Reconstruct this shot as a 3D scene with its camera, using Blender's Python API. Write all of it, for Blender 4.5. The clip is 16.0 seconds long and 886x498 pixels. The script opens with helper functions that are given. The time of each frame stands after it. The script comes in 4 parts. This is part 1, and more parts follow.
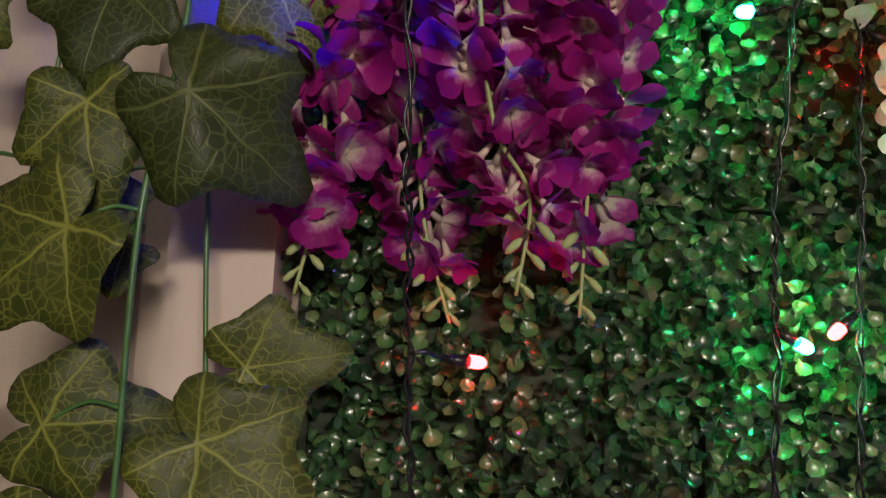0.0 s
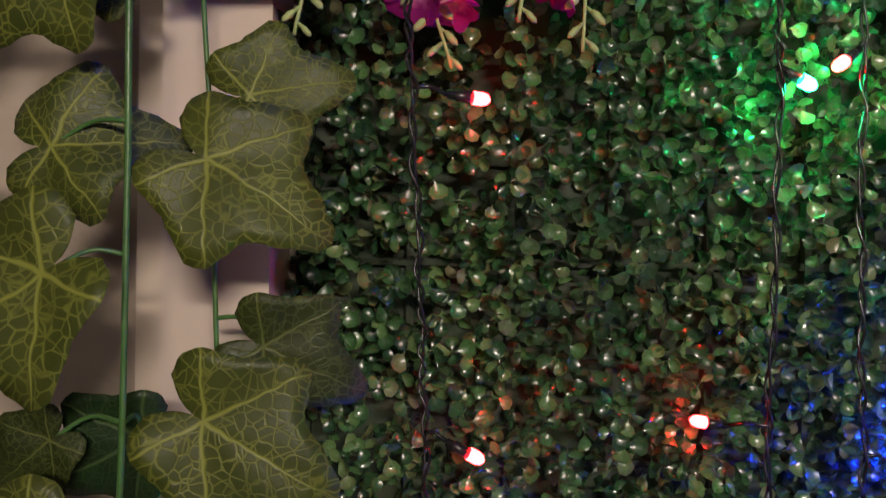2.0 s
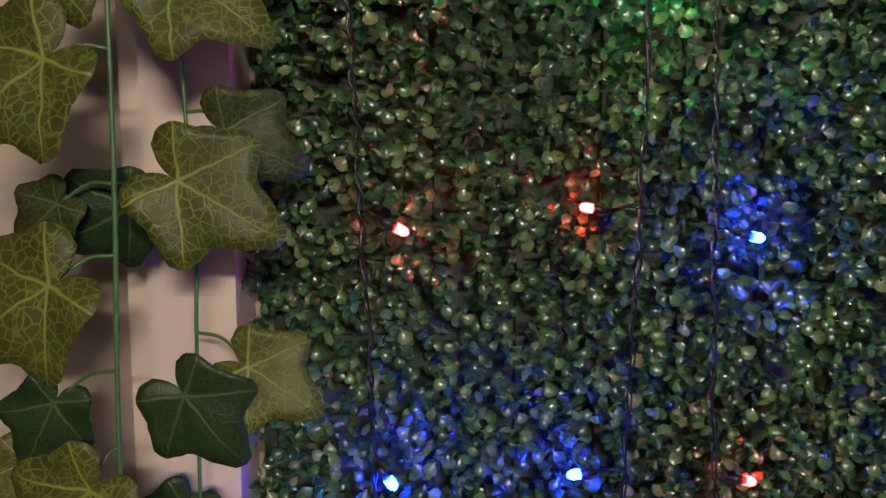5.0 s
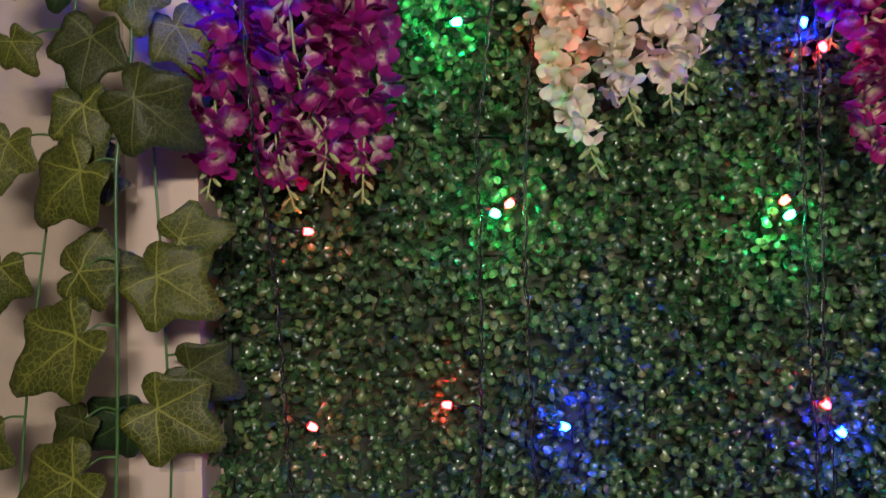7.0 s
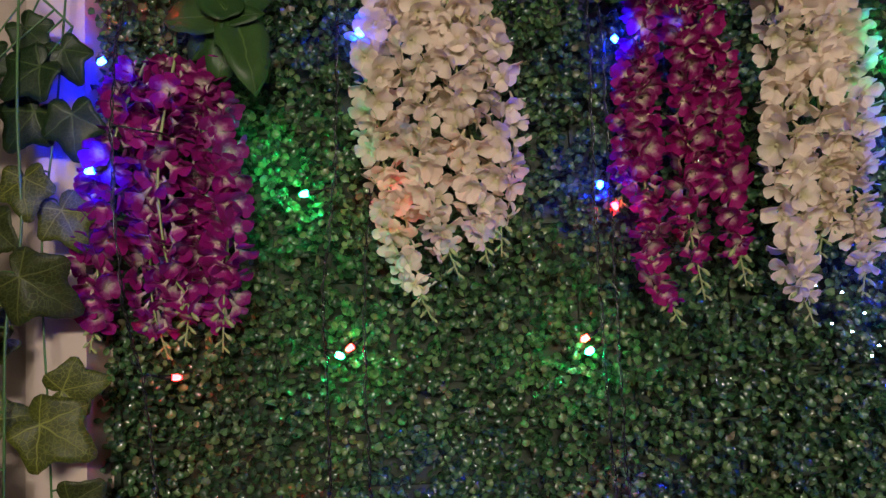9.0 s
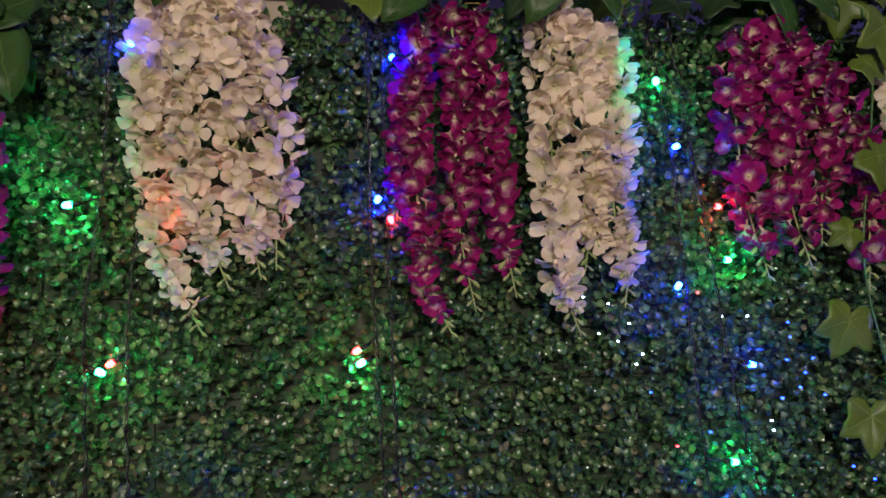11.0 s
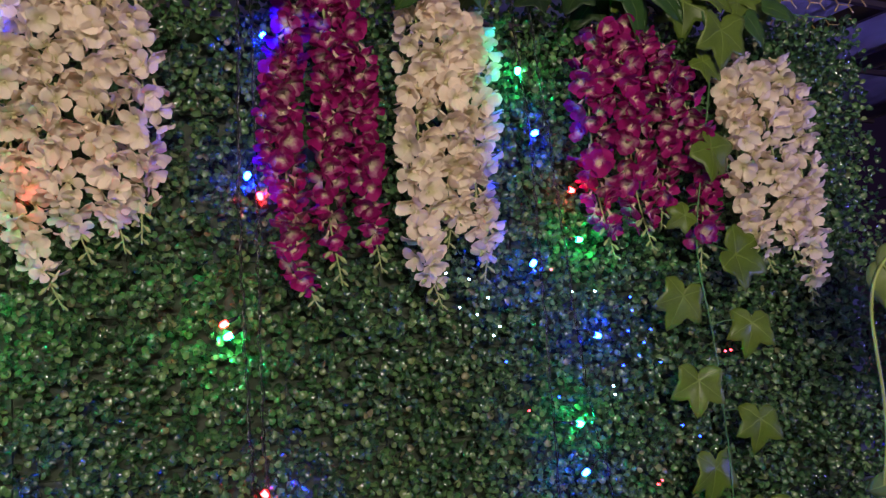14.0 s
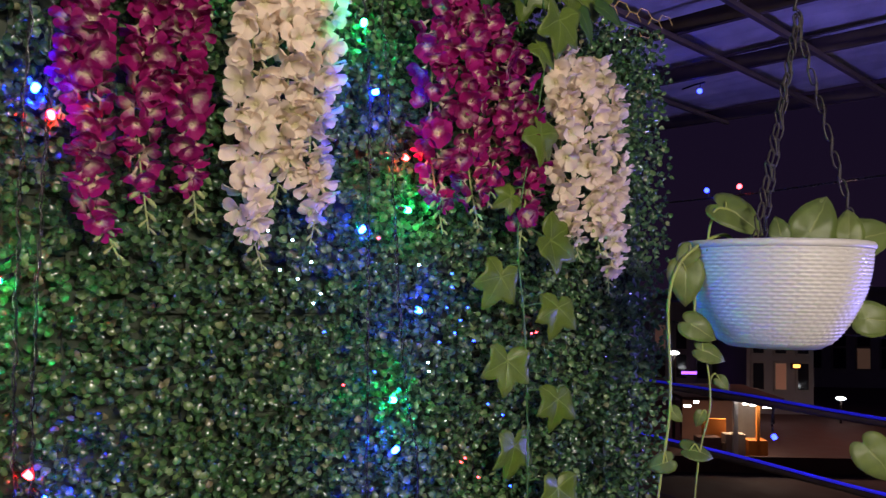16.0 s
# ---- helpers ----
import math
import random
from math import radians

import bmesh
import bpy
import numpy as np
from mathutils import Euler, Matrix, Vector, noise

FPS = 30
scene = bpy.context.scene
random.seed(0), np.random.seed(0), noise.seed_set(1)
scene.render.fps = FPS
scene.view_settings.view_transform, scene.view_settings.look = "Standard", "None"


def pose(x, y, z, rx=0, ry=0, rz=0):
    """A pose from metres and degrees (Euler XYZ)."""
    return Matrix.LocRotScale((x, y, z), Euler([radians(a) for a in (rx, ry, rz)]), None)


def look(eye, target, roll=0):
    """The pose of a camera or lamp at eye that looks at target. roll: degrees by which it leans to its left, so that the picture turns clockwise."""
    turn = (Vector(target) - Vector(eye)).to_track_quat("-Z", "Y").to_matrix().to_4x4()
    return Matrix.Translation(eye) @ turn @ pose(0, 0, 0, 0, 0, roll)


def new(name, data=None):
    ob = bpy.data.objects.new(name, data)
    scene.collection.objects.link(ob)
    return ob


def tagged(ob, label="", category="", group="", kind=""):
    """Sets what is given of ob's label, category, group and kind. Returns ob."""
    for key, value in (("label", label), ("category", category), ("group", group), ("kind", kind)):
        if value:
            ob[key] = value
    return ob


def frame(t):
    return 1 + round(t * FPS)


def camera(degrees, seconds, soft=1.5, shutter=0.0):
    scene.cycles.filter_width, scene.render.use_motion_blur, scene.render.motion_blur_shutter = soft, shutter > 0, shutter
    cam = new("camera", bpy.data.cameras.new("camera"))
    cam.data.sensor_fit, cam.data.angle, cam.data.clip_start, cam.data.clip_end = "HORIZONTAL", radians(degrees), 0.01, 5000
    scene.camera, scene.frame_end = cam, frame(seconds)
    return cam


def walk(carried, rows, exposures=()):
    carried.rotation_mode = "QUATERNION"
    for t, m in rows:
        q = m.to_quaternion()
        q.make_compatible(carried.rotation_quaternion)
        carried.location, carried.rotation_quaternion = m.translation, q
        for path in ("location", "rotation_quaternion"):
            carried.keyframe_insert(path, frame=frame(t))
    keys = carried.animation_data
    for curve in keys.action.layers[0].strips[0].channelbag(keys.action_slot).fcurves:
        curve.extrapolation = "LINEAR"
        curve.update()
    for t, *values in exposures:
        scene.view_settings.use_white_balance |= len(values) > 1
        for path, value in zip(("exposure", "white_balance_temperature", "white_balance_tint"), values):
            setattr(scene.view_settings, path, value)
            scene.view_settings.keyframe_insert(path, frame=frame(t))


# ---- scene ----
cam = camera(61.4, 16.0, soft=1.4, shutter=0.2)
PATH = [
    (0, (0.076, -0.376, 1.602), (0.118, 1.614, 1.799), 2.6),
    (0.5, (0.078, -0.376, 1.588), (0.129, 1.617, 1.752), 2.2),
    (1, (0.076, -0.374, 1.566), (0.133, 1.624, 1.654), 1.7),
    (1.5, (0.075, -0.37, 1.542), (0.128, 1.629, 1.568), 1.4),
    (2, (0.076, -0.373, 1.52), (0.129, 1.627, 1.506), 0.9),
    (2.5, (0.073, -0.373, 1.497), (0.131, 1.625, 1.418), 0.7),
    (3, (0.074, -0.373, 1.476), (0.13, 1.622, 1.347), 0.6),
    (3.5, (0.07, -0.373, 1.46), (0.134, 1.62, 1.298), 0.5),
    (3.7, (0.07, -0.373, 1.452), (0.128, 1.619, 1.279), 0.4),
    (5.8, (0.143, -0.553, 1.48), (0.241, 1.432, 1.255), -0.1),
    (6, (0.151, -0.576, 1.496), (0.228, 1.413, 1.308), -0.2),
    (6.5, (0.175, -0.614, 1.525), (0.211, 1.384, 1.433), -0.6),
    (7, (0.208, -0.655, 1.565), (0.22, 1.344, 1.578), -0.9),
    (7.5, (0.24, -0.683, 1.605), (0.251, 1.317, 1.659), -1.1),
    (8, (0.274, -0.714, 1.63), (0.283, 1.283, 1.73), -1.7),
    (8.2, (0.29, -0.729, 1.643), (0.309, 1.268, 1.75), -1.9),
    (10.3, (0.451, -0.784, 1.613), (0.504, 1.195, 1.9), -3.4),
    (10.5, (0.467, -0.783, 1.603), (0.573, 1.192, 1.901), -3.3),
    (11, (0.487, -0.778, 1.607), (0.758, 1.187, 1.86), -3.2),
    (11.5, (0.496, -0.777, 1.615), (0.871, 1.176, 1.831), -3.1),
    (12, (0.5, -0.78, 1.614), (0.908, 1.167, 1.823), -3.2),
    (12.5, (0.507, -0.792, 1.614), (0.94, 1.149, 1.821), -3.3),
    (13, (0.512, -0.798, 1.614), (0.962, 1.141, 1.806), -3.3),
    (13.5, (0.511, -0.808, 1.61), (1.004, 1.122, 1.793), -3.3),
    (14, (0.504, -0.817, 1.605), (1.06, 1.097, 1.773), -3.3),
    (14.5, (0.499, -0.819, 1.602), (1.157, 1.065, 1.736), -2.6),
    (15, (0.485, -0.8, 1.6), (1.29, 1.027, 1.713), -1.4),
    (15.5, (0.454, -0.765, 1.597), (1.435, 0.975, 1.704), -0.7),
    (16, (0.458, -0.737, 1.597), (1.59, 0.909, 1.692), 1.0),
]
walk(cam, [(t, look(eye, target, roll)) for t, eye, target, roll in PATH],
     exposures=((0.0, -0.05), (2.0, 0.1), (3.5, 0.12), (6.0, 0.2), (8.0, -0.1), (10.5, -0.15), (12.0, 0.08), (13.5, 0.05), (15.0, 0.1), (16.0, 0.3)))

LAMP_W, BLUE_FILL_W, LED_L = 44.0, 14.0, 330.0

# ---- world and light ----
world = scene.world = bpy.data.worlds.new("night")
world.use_nodes = True
wn = world.node_tree
bg = wn.nodes["Background"]
wtc = wn.nodes.new("ShaderNodeTexCoord")
wsep = wn.nodes.new("ShaderNodeSeparateXYZ")
wramp = wn.nodes.new("ShaderNodeValToRGB")
wramp.color_ramp.elements[0].position, wramp.color_ramp.elements[0].color = 0.45, (0.008, 0.004, 0.011, 1)
wramp.color_ramp.elements[1].position, wramp.color_ramp.elements[1].color = 0.75, (0.004, 0.0025, 0.012, 1)
wadd = wn.nodes.new("ShaderNodeMath")
wadd.operation, wadd.inputs[1].default_value = "MULTIPLY_ADD", 0.5
wadd.inputs[2].default_value = 0.5
wn.links.new(wtc.outputs["Generated"], wsep.inputs[0])
wn.links.new(wsep.outputs["Z"], wadd.inputs[0])
wn.links.new(wadd.outputs[0], wramp.inputs[0])
wn.links.new(wramp.outputs[0], bg.inputs["Color"])
bg.inputs["Strength"].default_value = 1.0


def area_lamp(name, eye, target, sx, sy, watts, col):
    data = bpy.data.lights.new(name, "AREA")
    data.shape, data.size, data.size_y, data.energy, data.color = "RECTANGLE", sx, sy, watts, col
    ob = new(name, data)
    ob.matrix_world = look(eye, target)
    return ob


# the terrace's lamps under the roof behind the camera
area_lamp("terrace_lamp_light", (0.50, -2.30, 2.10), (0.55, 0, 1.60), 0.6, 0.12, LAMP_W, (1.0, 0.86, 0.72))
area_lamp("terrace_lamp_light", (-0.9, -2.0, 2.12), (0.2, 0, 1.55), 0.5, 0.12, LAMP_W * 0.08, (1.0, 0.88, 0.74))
# unseen blue fill added at the railing to tint the roof and hedge end
area_lamp("flood_light", (2.26, -0.50, 1.32), (2.0, 0.5, 2.2), 0.30, 0.06, BLUE_FILL_W, (0.22, 0.19, 1.0))
# unseen warm fill lights added to brighten the shop and the street below
area_lamp("shop_light", (18.9, 11.7, -1.40), (18.9, 11.7, -3.0), 0.5, 0.3, 26.0, (1.0, 0.72, 0.5))
area_lamp("street_light", (24.5, 11.4, 1.2), (22.5, 11.0, -3.0), 0.4, 0.3, 55.0, (1.0, 0.45, 0.35))


# ---- materials ----
def mat(name):
    m = bpy.data.materials.new(name)
    m.use_nodes = True
    return m, m.node_tree, m.node_tree.nodes["Principled BSDF"]


def nd(nt, kind, **kw):
    n = nt.nodes.new(kind)
    for k, v in kw.items():
        n.inputs[k].default_value = v
    return n


def mth(nt, op, a, b=None, c=None, clamp=False):
    n = nt.nodes.new("ShaderNodeMath")
    n.operation, n.use_clamp = op, clamp
    for k, v in enumerate((a, b, c)):
        if v is None:
            continue
        if isinstance(v, (int, float)):
            n.inputs[k].default_value = v
        else:
            nt.links.new(v, n.inputs[k])
    return n.outputs[0]


def mixc(nt, fac, a, b, mode="MIX"):
    n = nt.nodes.new("ShaderNodeMix")
    n.data_type, n.blend_type = "RGBA", mode
    for sock, v in ((n.inputs[0], fac), (n.inputs[6], a), (n.inputs[7], b)):
        if isinstance(v, (int, float)):
            sock.default_value = v
        elif isinstance(v, tuple):
            sock.default_value = (*v, 1)
        else:
            nt.links.new(v, sock)
    return n.outputs[2]


def ramp(nt, fac, *stops):
    n = nt.nodes.new("ShaderNodeValToRGB")
    els = n.color_ramp.elements
    while len(els) < len(stops):
        els.new(0.5)
    for e, (p, c) in zip(els, stops):
        e.position, e.color = p, (*c, 1)
    nt.links.new(fac, n.inputs[0])
    return n.outputs[0]


def maprange(nt, v, a, b, c, d):
    n = nt.nodes.new("ShaderNodeMapRange")
    nt.links.new(v, n.inputs[0])
    for k, x in enumerate((a, b, c, d)):
        n.inputs[k + 1].default_value = x
    return n.outputs[0]


def noise_tex(nt, scale, detail=3.0, vec=None, rough=0.5):
    n = nd(nt, "ShaderNodeTexNoise", Scale=scale, Detail=detail, Roughness=rough)
    if vec is not None:
        nt.links.new(vec, n.inputs["Vector"])
    return n.outputs[0]


def bump(nt, bsdf, height, dist, strength=1.0):
    n = nd(nt, "ShaderNodeBump", Strength=strength, Distance=dist)
    nt.links.new(height, n.inputs["Height"])
    nt.links.new(n.outputs[0], bsdf.inputs["Normal"])


def thin(nt, bsdf, col, amount):
    """Some of the light goes through a thin leaf or petal."""
    out = nt.nodes["Material Output"]
    tr = nt.nodes.new("ShaderNodeBsdfTranslucent")
    mx = nt.nodes.new("ShaderNodeMixShader")
    mx.inputs[0].default_value = amount
    nt.links.new(col, tr.inputs[0])
    nt.links.new(bsdf.outputs[0], mx.inputs[1])
    nt.links.new(tr.outputs[0], mx.inputs[2])
    nt.links.new(mx.outputs[0], out.inputs[0])


def simple(name, col, rough=0.6, metal=0.0, var=0.25, scale=40.0, relief=0.0005):
    m, nt, b = mat(name)
    tc = nt.nodes.new("ShaderNodeTexCoord")
    n1 = noise_tex(nt, scale, 4, tc.outputs["Object"])
    n2 = noise_tex(nt, scale * 0.13, 2, tc.outputs["Object"])
    k = mth(nt, "MULTIPLY", mth(nt, "ADD", n1, n2), 0.5)
    dark = tuple(c * (1 - var) for c in col)
    light = tuple(min(1, c * (1 + var)) for c in col)
    nt.links.new(ramp(nt, k, (0.3, dark), (0.7, light)), b.inputs["Base Color"])
    nt.links.new(maprange(nt, n1, 0.3, 0.7, max(0.05, rough - 0.1), min(1, rough + 0.1)), b.inputs["Roughness"])
    b.inputs["Metallic"].default_value = metal
    if relief:
        bump(nt, b, n1, relief)
    return m


def glow(name, col, strength):
    m, nt, b = mat(name)
    b.inputs["Base Color"].default_value = (*col, 1)
    b.inputs["Emission Color"].default_value = (*col, 1)
    b.inputs["Emission Strength"].default_value = strength
    return m


def boxwood_material(name, source):
    m, nt, b = mat(name)
    rnd = nt.nodes.new("ShaderNodeObjectInfo").outputs["Random"] if source == "object" else nt.nodes.new("ShaderNodeNewGeometry").outputs["Random Per Island"]
    tc = nt.nodes.new("ShaderNodeTexCoord")
    big = noise_tex(nt, 9.0, 2, tc.outputs["Object"])
    base = ramp(nt, rnd, (0.0, (0.011, 0.038, 0.016)), (0.35, (0.034, 0.100, 0.036)), (0.7, (0.090, 0.205, 0.066)), (0.93, (0.170, 0.265, 0.100)), (1.0, (0.22, 0.19, 0.11)))
    col = mixc(nt, maprange(nt, big, 0.35, 0.65, 0.0, 0.35), base, (0.034, 0.094, 0.046))
    nt.links.new(col, b.inputs["Base Color"])
    fine = noise_tex(nt, 380.0, 2, tc.outputs["Object"])
    nt.links.new(maprange(nt, fine, 0.3, 0.7, 0.22, 0.42), b.inputs["Roughness"])
    b.inputs["Specular IOR Level"].default_value = 0.75
    b.inputs["Coat Weight"].default_value = 0.9
    b.inputs["Coat Roughness"].default_value = 0.13
    bump(nt, b, fine, 0.0004)
    thin(nt, b, mixc(nt, 1.0, col, (1.7, 2.0, 1.4), "MULTIPLY"), 0.20)
    return m


def ivy_material(name, low, high, vein, net, width, rough, ways=(0, 56, -56, 122, -122)):
    """A printed fabric leaf: veins from the hub, side veins off them, and a net of small cells."""
    m, nt, b = mat(name)
    tc = nt.nodes.new("ShaderNodeTexCoord")
    info = nt.nodes.new("ShaderNodeObjectInfo")
    shift = nt.nodes.new("ShaderNodeVectorMath")
    shift.operation = "MULTIPLY_ADD"
    spot = nt.nodes.new("ShaderNodeCombineXYZ")
    for k in range(3):
        nt.links.new(mth(nt, "MULTIPLY", info.outputs["Random"], 31.0 + 17 * k), spot.inputs[k])
    nt.links.new(tc.outputs["Object"], shift.inputs[0])
    shift.inputs[1].default_value = (1, 1, 1)
    nt.links.new(spot.outputs[0], shift.inputs[2])
    own = shift.outputs[0]
    sep = nt.nodes.new("ShaderNodeSeparateXYZ")
    nt.links.new(tc.outputs["Object"], sep.inputs[0])
    wob = nd(nt, "ShaderNodeTexNoise", Scale=3.6, Detail=2.0)
    nt.links.new(own, wob.inputs["Vector"])
    wsep = nt.nodes.new("ShaderNodeSeparateColor")
    nt.links.new(wob.outputs["Color"], wsep.inputs[0])
    x = mth(nt, "ADD", sep.outputs[0], mth(nt, "MULTIPLY_ADD", wsep.outputs[0], 0.09, -0.045))
    y = mth(nt, "ADD", sep.outputs[1], mth(nt, "MULTIPLY_ADD", wsep.outputs[1], 0.09, -0.045))
    least, reach = None, None
    for deg in ways:
        sn, cs = math.sin(radians(deg)), math.cos(radians(deg))
        perp = mth(nt, "ABSOLUTE", mth(nt, "SUBTRACT", mth(nt, "MULTIPLY", x, cs), mth(nt, "MULTIPLY", y, sn)))
        along = mth(nt, "ADD", mth(nt, "MULTIPLY", x, sn), mth(nt, "MULTIPLY", y, cs))
        behind = mth(nt, "MULTIPLY", mth(nt, "LESS_THAN", along, 0.0), 9.0)
        d = mth(nt, "ADD", perp, behind)
        if least is None:
            least, reach = d, along
        else:
            nearer = mth(nt, "LESS_THAN", d, least)
            reach = mth(nt, "ADD", mth(nt, "MULTIPLY", along, nearer), mth(nt, "MULTIPLY", reach, mth(nt, "SUBTRACT", 1.0, nearer)))
            least = mth(nt, "MINIMUM", least, d)
    # thick at the hub, fading towards the rim
    thick = maprange(nt, reach, 0.0, 0.9, width * 1.25, width * 0.45)
    main = mth(nt, "MULTIPLY", mth(nt, "SUBTRACT", 1.0, mth(nt, "DIVIDE", least, thick), clamp=True), maprange(nt, reach, 0.0, 0.9, 1.5, 0.75))
    comb = mth(nt, "FRACT", mth(nt, "DIVIDE", mth(nt, "SUBTRACT", reach, mth(nt, "MULTIPLY", least, 0.85)), 0.19))
    side = maprange(nt, mth(nt, "ABSOLUTE", mth(nt, "SUBTRACT", comb, 0.5)), 0.0, 0.07, 0.65, 0.0)
    side = mth(nt, "MULTIPLY", side, maprange(nt, least, 0.05, 0.34, 1.0, 0.25))
    vadd = nt.nodes.new("ShaderNodeMix")
    vadd.data_type, vadd.blend_type = "RGBA", "ADD"
    vadd.inputs[0].default_value = 0.14
    nt.links.new(own, vadd.inputs[6])
    nt.links.new(wob.outputs["Color"], vadd.inputs[7])
    vor = nd(nt, "ShaderNodeTexVoronoi", Scale=11.0)
    vor.feature = "DISTANCE_TO_EDGE"
    nt.links.new(vadd.outputs[2], vor.inputs["Vector"])
    fade = maprange(nt, noise_tex(nt, 3.0, 2, own), 0.35, 0.65, 0.45, 1.0)
    fine = mth(nt, "MULTIPLY", maprange(nt, vor.outputs["Distance"], 0.01, 0.085, net, 0.0), fade)
    veins = mth(nt, "MINIMUM", mth(nt, "MAXIMUM", mth(nt, "MAXIMUM", main, mth(nt, "MULTIPLY", side, net * 1.2)), fine), 0.95)
    body = mixc(nt, info.outputs["Random"], low, high)
    body = mixc(nt, maprange(nt, noise_tex(nt, 2.2, 3, own), 0.3, 0.7, 0.0, 0.6), body, tuple(c * 0.6 for c in low))
    body = mixc(nt, maprange(nt, least, 0.0, 0.20, 0.22, 0.0), body, tuple(0.5 * c for c in vein))
    col = mixc(nt, veins, body, vein)
    nt.links.new(col, b.inputs["Base Color"])
    b.inputs["Specular IOR Level"].default_value = 0.3
    weave = noise_tex(nt, 60.0, 2, tc.outputs["Object"])
    nt.links.new(maprange(nt, weave, 0.3, 0.7, rough - 0.08, rough + 0.1), b.inputs["Roughness"])
    bump(nt, b, mth(nt, "ADD", mth(nt, "MULTIPLY", veins, -1.0), mth(nt, "MULTIPLY", weave, 0.3)), 0.0008, 0.3)
    thin(nt, b, col, 0.18)
    return m


def petal_material(name, inner, mid, outer, least=0.62):
    """Petals, pale at the throat and coloured towards the rim."""
    m, nt, b = mat(name)
    tc = nt.nodes.new("ShaderNodeTexCoord")
    info = nt.nodes.new("ShaderNodeObjectInfo")
    ln = nt.nodes.new("ShaderNodeVectorMath")
    ln.operation = "LENGTH"
    nt.links.new(tc.outputs["Object"], ln.inputs[0])
    streak = noise_tex(nt, 260.0, 2, tc.outputs["Object"])
    r = mth(nt, "ADD", ln.outputs["Value"], mth(nt, "MULTIPLY_ADD", streak, 0.008, -0.004))
    r = mth(nt, "MULTIPLY", r, mth(nt, "MULTIPLY_ADD", info.outputs["Random"], 0.5, 0.65))
    blotch = noise_tex(nt, 75.0, 1, tc.outputs["Object"])
    r = mth(nt, "MULTIPLY", r, maprange(nt, blotch, 0.3, 0.7, 0.8, 1.4))
    col = ramp(nt, mth(nt, "MULTIPLY", r, 40.0), (0.22, inner), (0.36, mid), (0.50, outer))
    shade = mixc(nt, 1.0, col, ramp(nt, info.outputs["Random"], (0.0, (least, least, least)), (1.0, (1.05, 1.03, 1.02))), "MULTIPLY")
    nt.links.new(shade, b.inputs["Base Color"])
    b.inputs["Roughness"].default_value = 0.62
    b.inputs["Sheen Weight"].default_value = 0.04
    b.inputs["Specular IOR Level"].default_value = 0.25
    weave = noise_tex(nt, 900.0, 2, tc.outputs["Object"])
    bump(nt, b, weave, 0.0004, 0.6)
    thin(nt, b, shade, 0.34)
    return m


BOX_LEAF = boxwood_material("boxwood_leaf", "island")
BOX_LEAF_ONE = boxwood_material("boxwood_leaf_single", "object")
IVY = ivy_material("ivy_leaf", (0.042, 0.058, 0.010), (0.072, 0.088, 0.013), (0.24, 0.26, 0.050), 0.62, 0.017, 0.44)
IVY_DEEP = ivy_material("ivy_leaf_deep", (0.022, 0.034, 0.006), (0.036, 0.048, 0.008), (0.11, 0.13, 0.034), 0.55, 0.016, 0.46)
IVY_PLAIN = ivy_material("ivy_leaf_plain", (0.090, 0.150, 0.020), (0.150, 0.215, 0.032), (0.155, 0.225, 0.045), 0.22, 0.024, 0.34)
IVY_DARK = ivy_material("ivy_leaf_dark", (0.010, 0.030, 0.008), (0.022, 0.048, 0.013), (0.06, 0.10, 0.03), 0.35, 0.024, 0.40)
POTHOS_LEAF = ivy_material("pothos_leaf", (0.10, 0.15, 0.045), (0.17, 0.22, 0.06), (0.24, 0.28, 0.10), 0.05, 0.030, 0.40, (0,))
WISTERIA_LEAF = ivy_material("wisteria_leaf", (0.028, 0.080, 0.018), (0.055, 0.125, 0.028), (0.09, 0.16, 0.04), 0.10, 0.020, 0.42, (0,))
PURPLE = petal_material("purple_petal", (0.80, 0.66, 0.58), (0.60, 0.16, 0.42), (0.35, 0.006, 0.205))
MAGENTA = petal_material("magenta_petal", (0.86, 0.72, 0.54), (0.64, 0.20, 0.40), (0.37, 0.005, 0.165))
WHITE = petal_material("white_petal", (0.72, 0.66, 0.40), (0.91, 0.80, 0.66), (0.93, 0.81, 0.69), 0.90)
STEM = simple("pale_green_stem", (0.30, 0.36, 0.14), 0.55, 0, 0.2, 120, 0.0003)
VINE = simple("green_vine", (0.055, 0.140, 0.035), 0.40, 0, 0.3, 150, 0.0003)
POTHOS_STEM = simple("pothos_stem", (0.25, 0.30, 0.07), 0.45, 0, 0.2, 80, 0.0003)
BLACK = simple("black_cable", (0.012, 0.012, 0.013), 0.28, 0, 0.3, 90, 0.0002)
PLASTER = simple("beige_plaster", (0.60, 0.50, 0.42), 0.75, 0, 0.07, 14, 0.0012)
WALLPAINT = simple("rough_wall", (0.40, 0.33, 0.27), 0.85, 0, 0.14, 28, 0.003)
BACKING = simple("hedge_backing", (0.020, 0.035, 0.016), 0.7, 0, 0.4, 60, 0.001)
CONCRETE = simple("concrete", (0.28, 0.26, 0.24), 0.85, 0, 0.2, 6, 0.002)
STEEL = simple("rusty_steel", (0.045, 0.030, 0.026), 0.65, 0.2, 0.5, 30, 0.0006)
SHEET = simple("roof_sheet", (0.66, 0.63, 0.62), 0.5, 0, 0.5, 7, 0.003)
CHAIN = simple("dull_chain", (0.055, 0.048, 0.046), 0.5, 0.5, 0.3, 200, 0.0002)
GOLD = simple("gold_wire", (0.62, 0.44, 0.16), 0.4, 0.5, 0.2, 150, 0.0002)
WOOD = simple("old_wood", (0.20, 0.14, 0.09), 0.8, 0, 0.45, 18, 0.003)
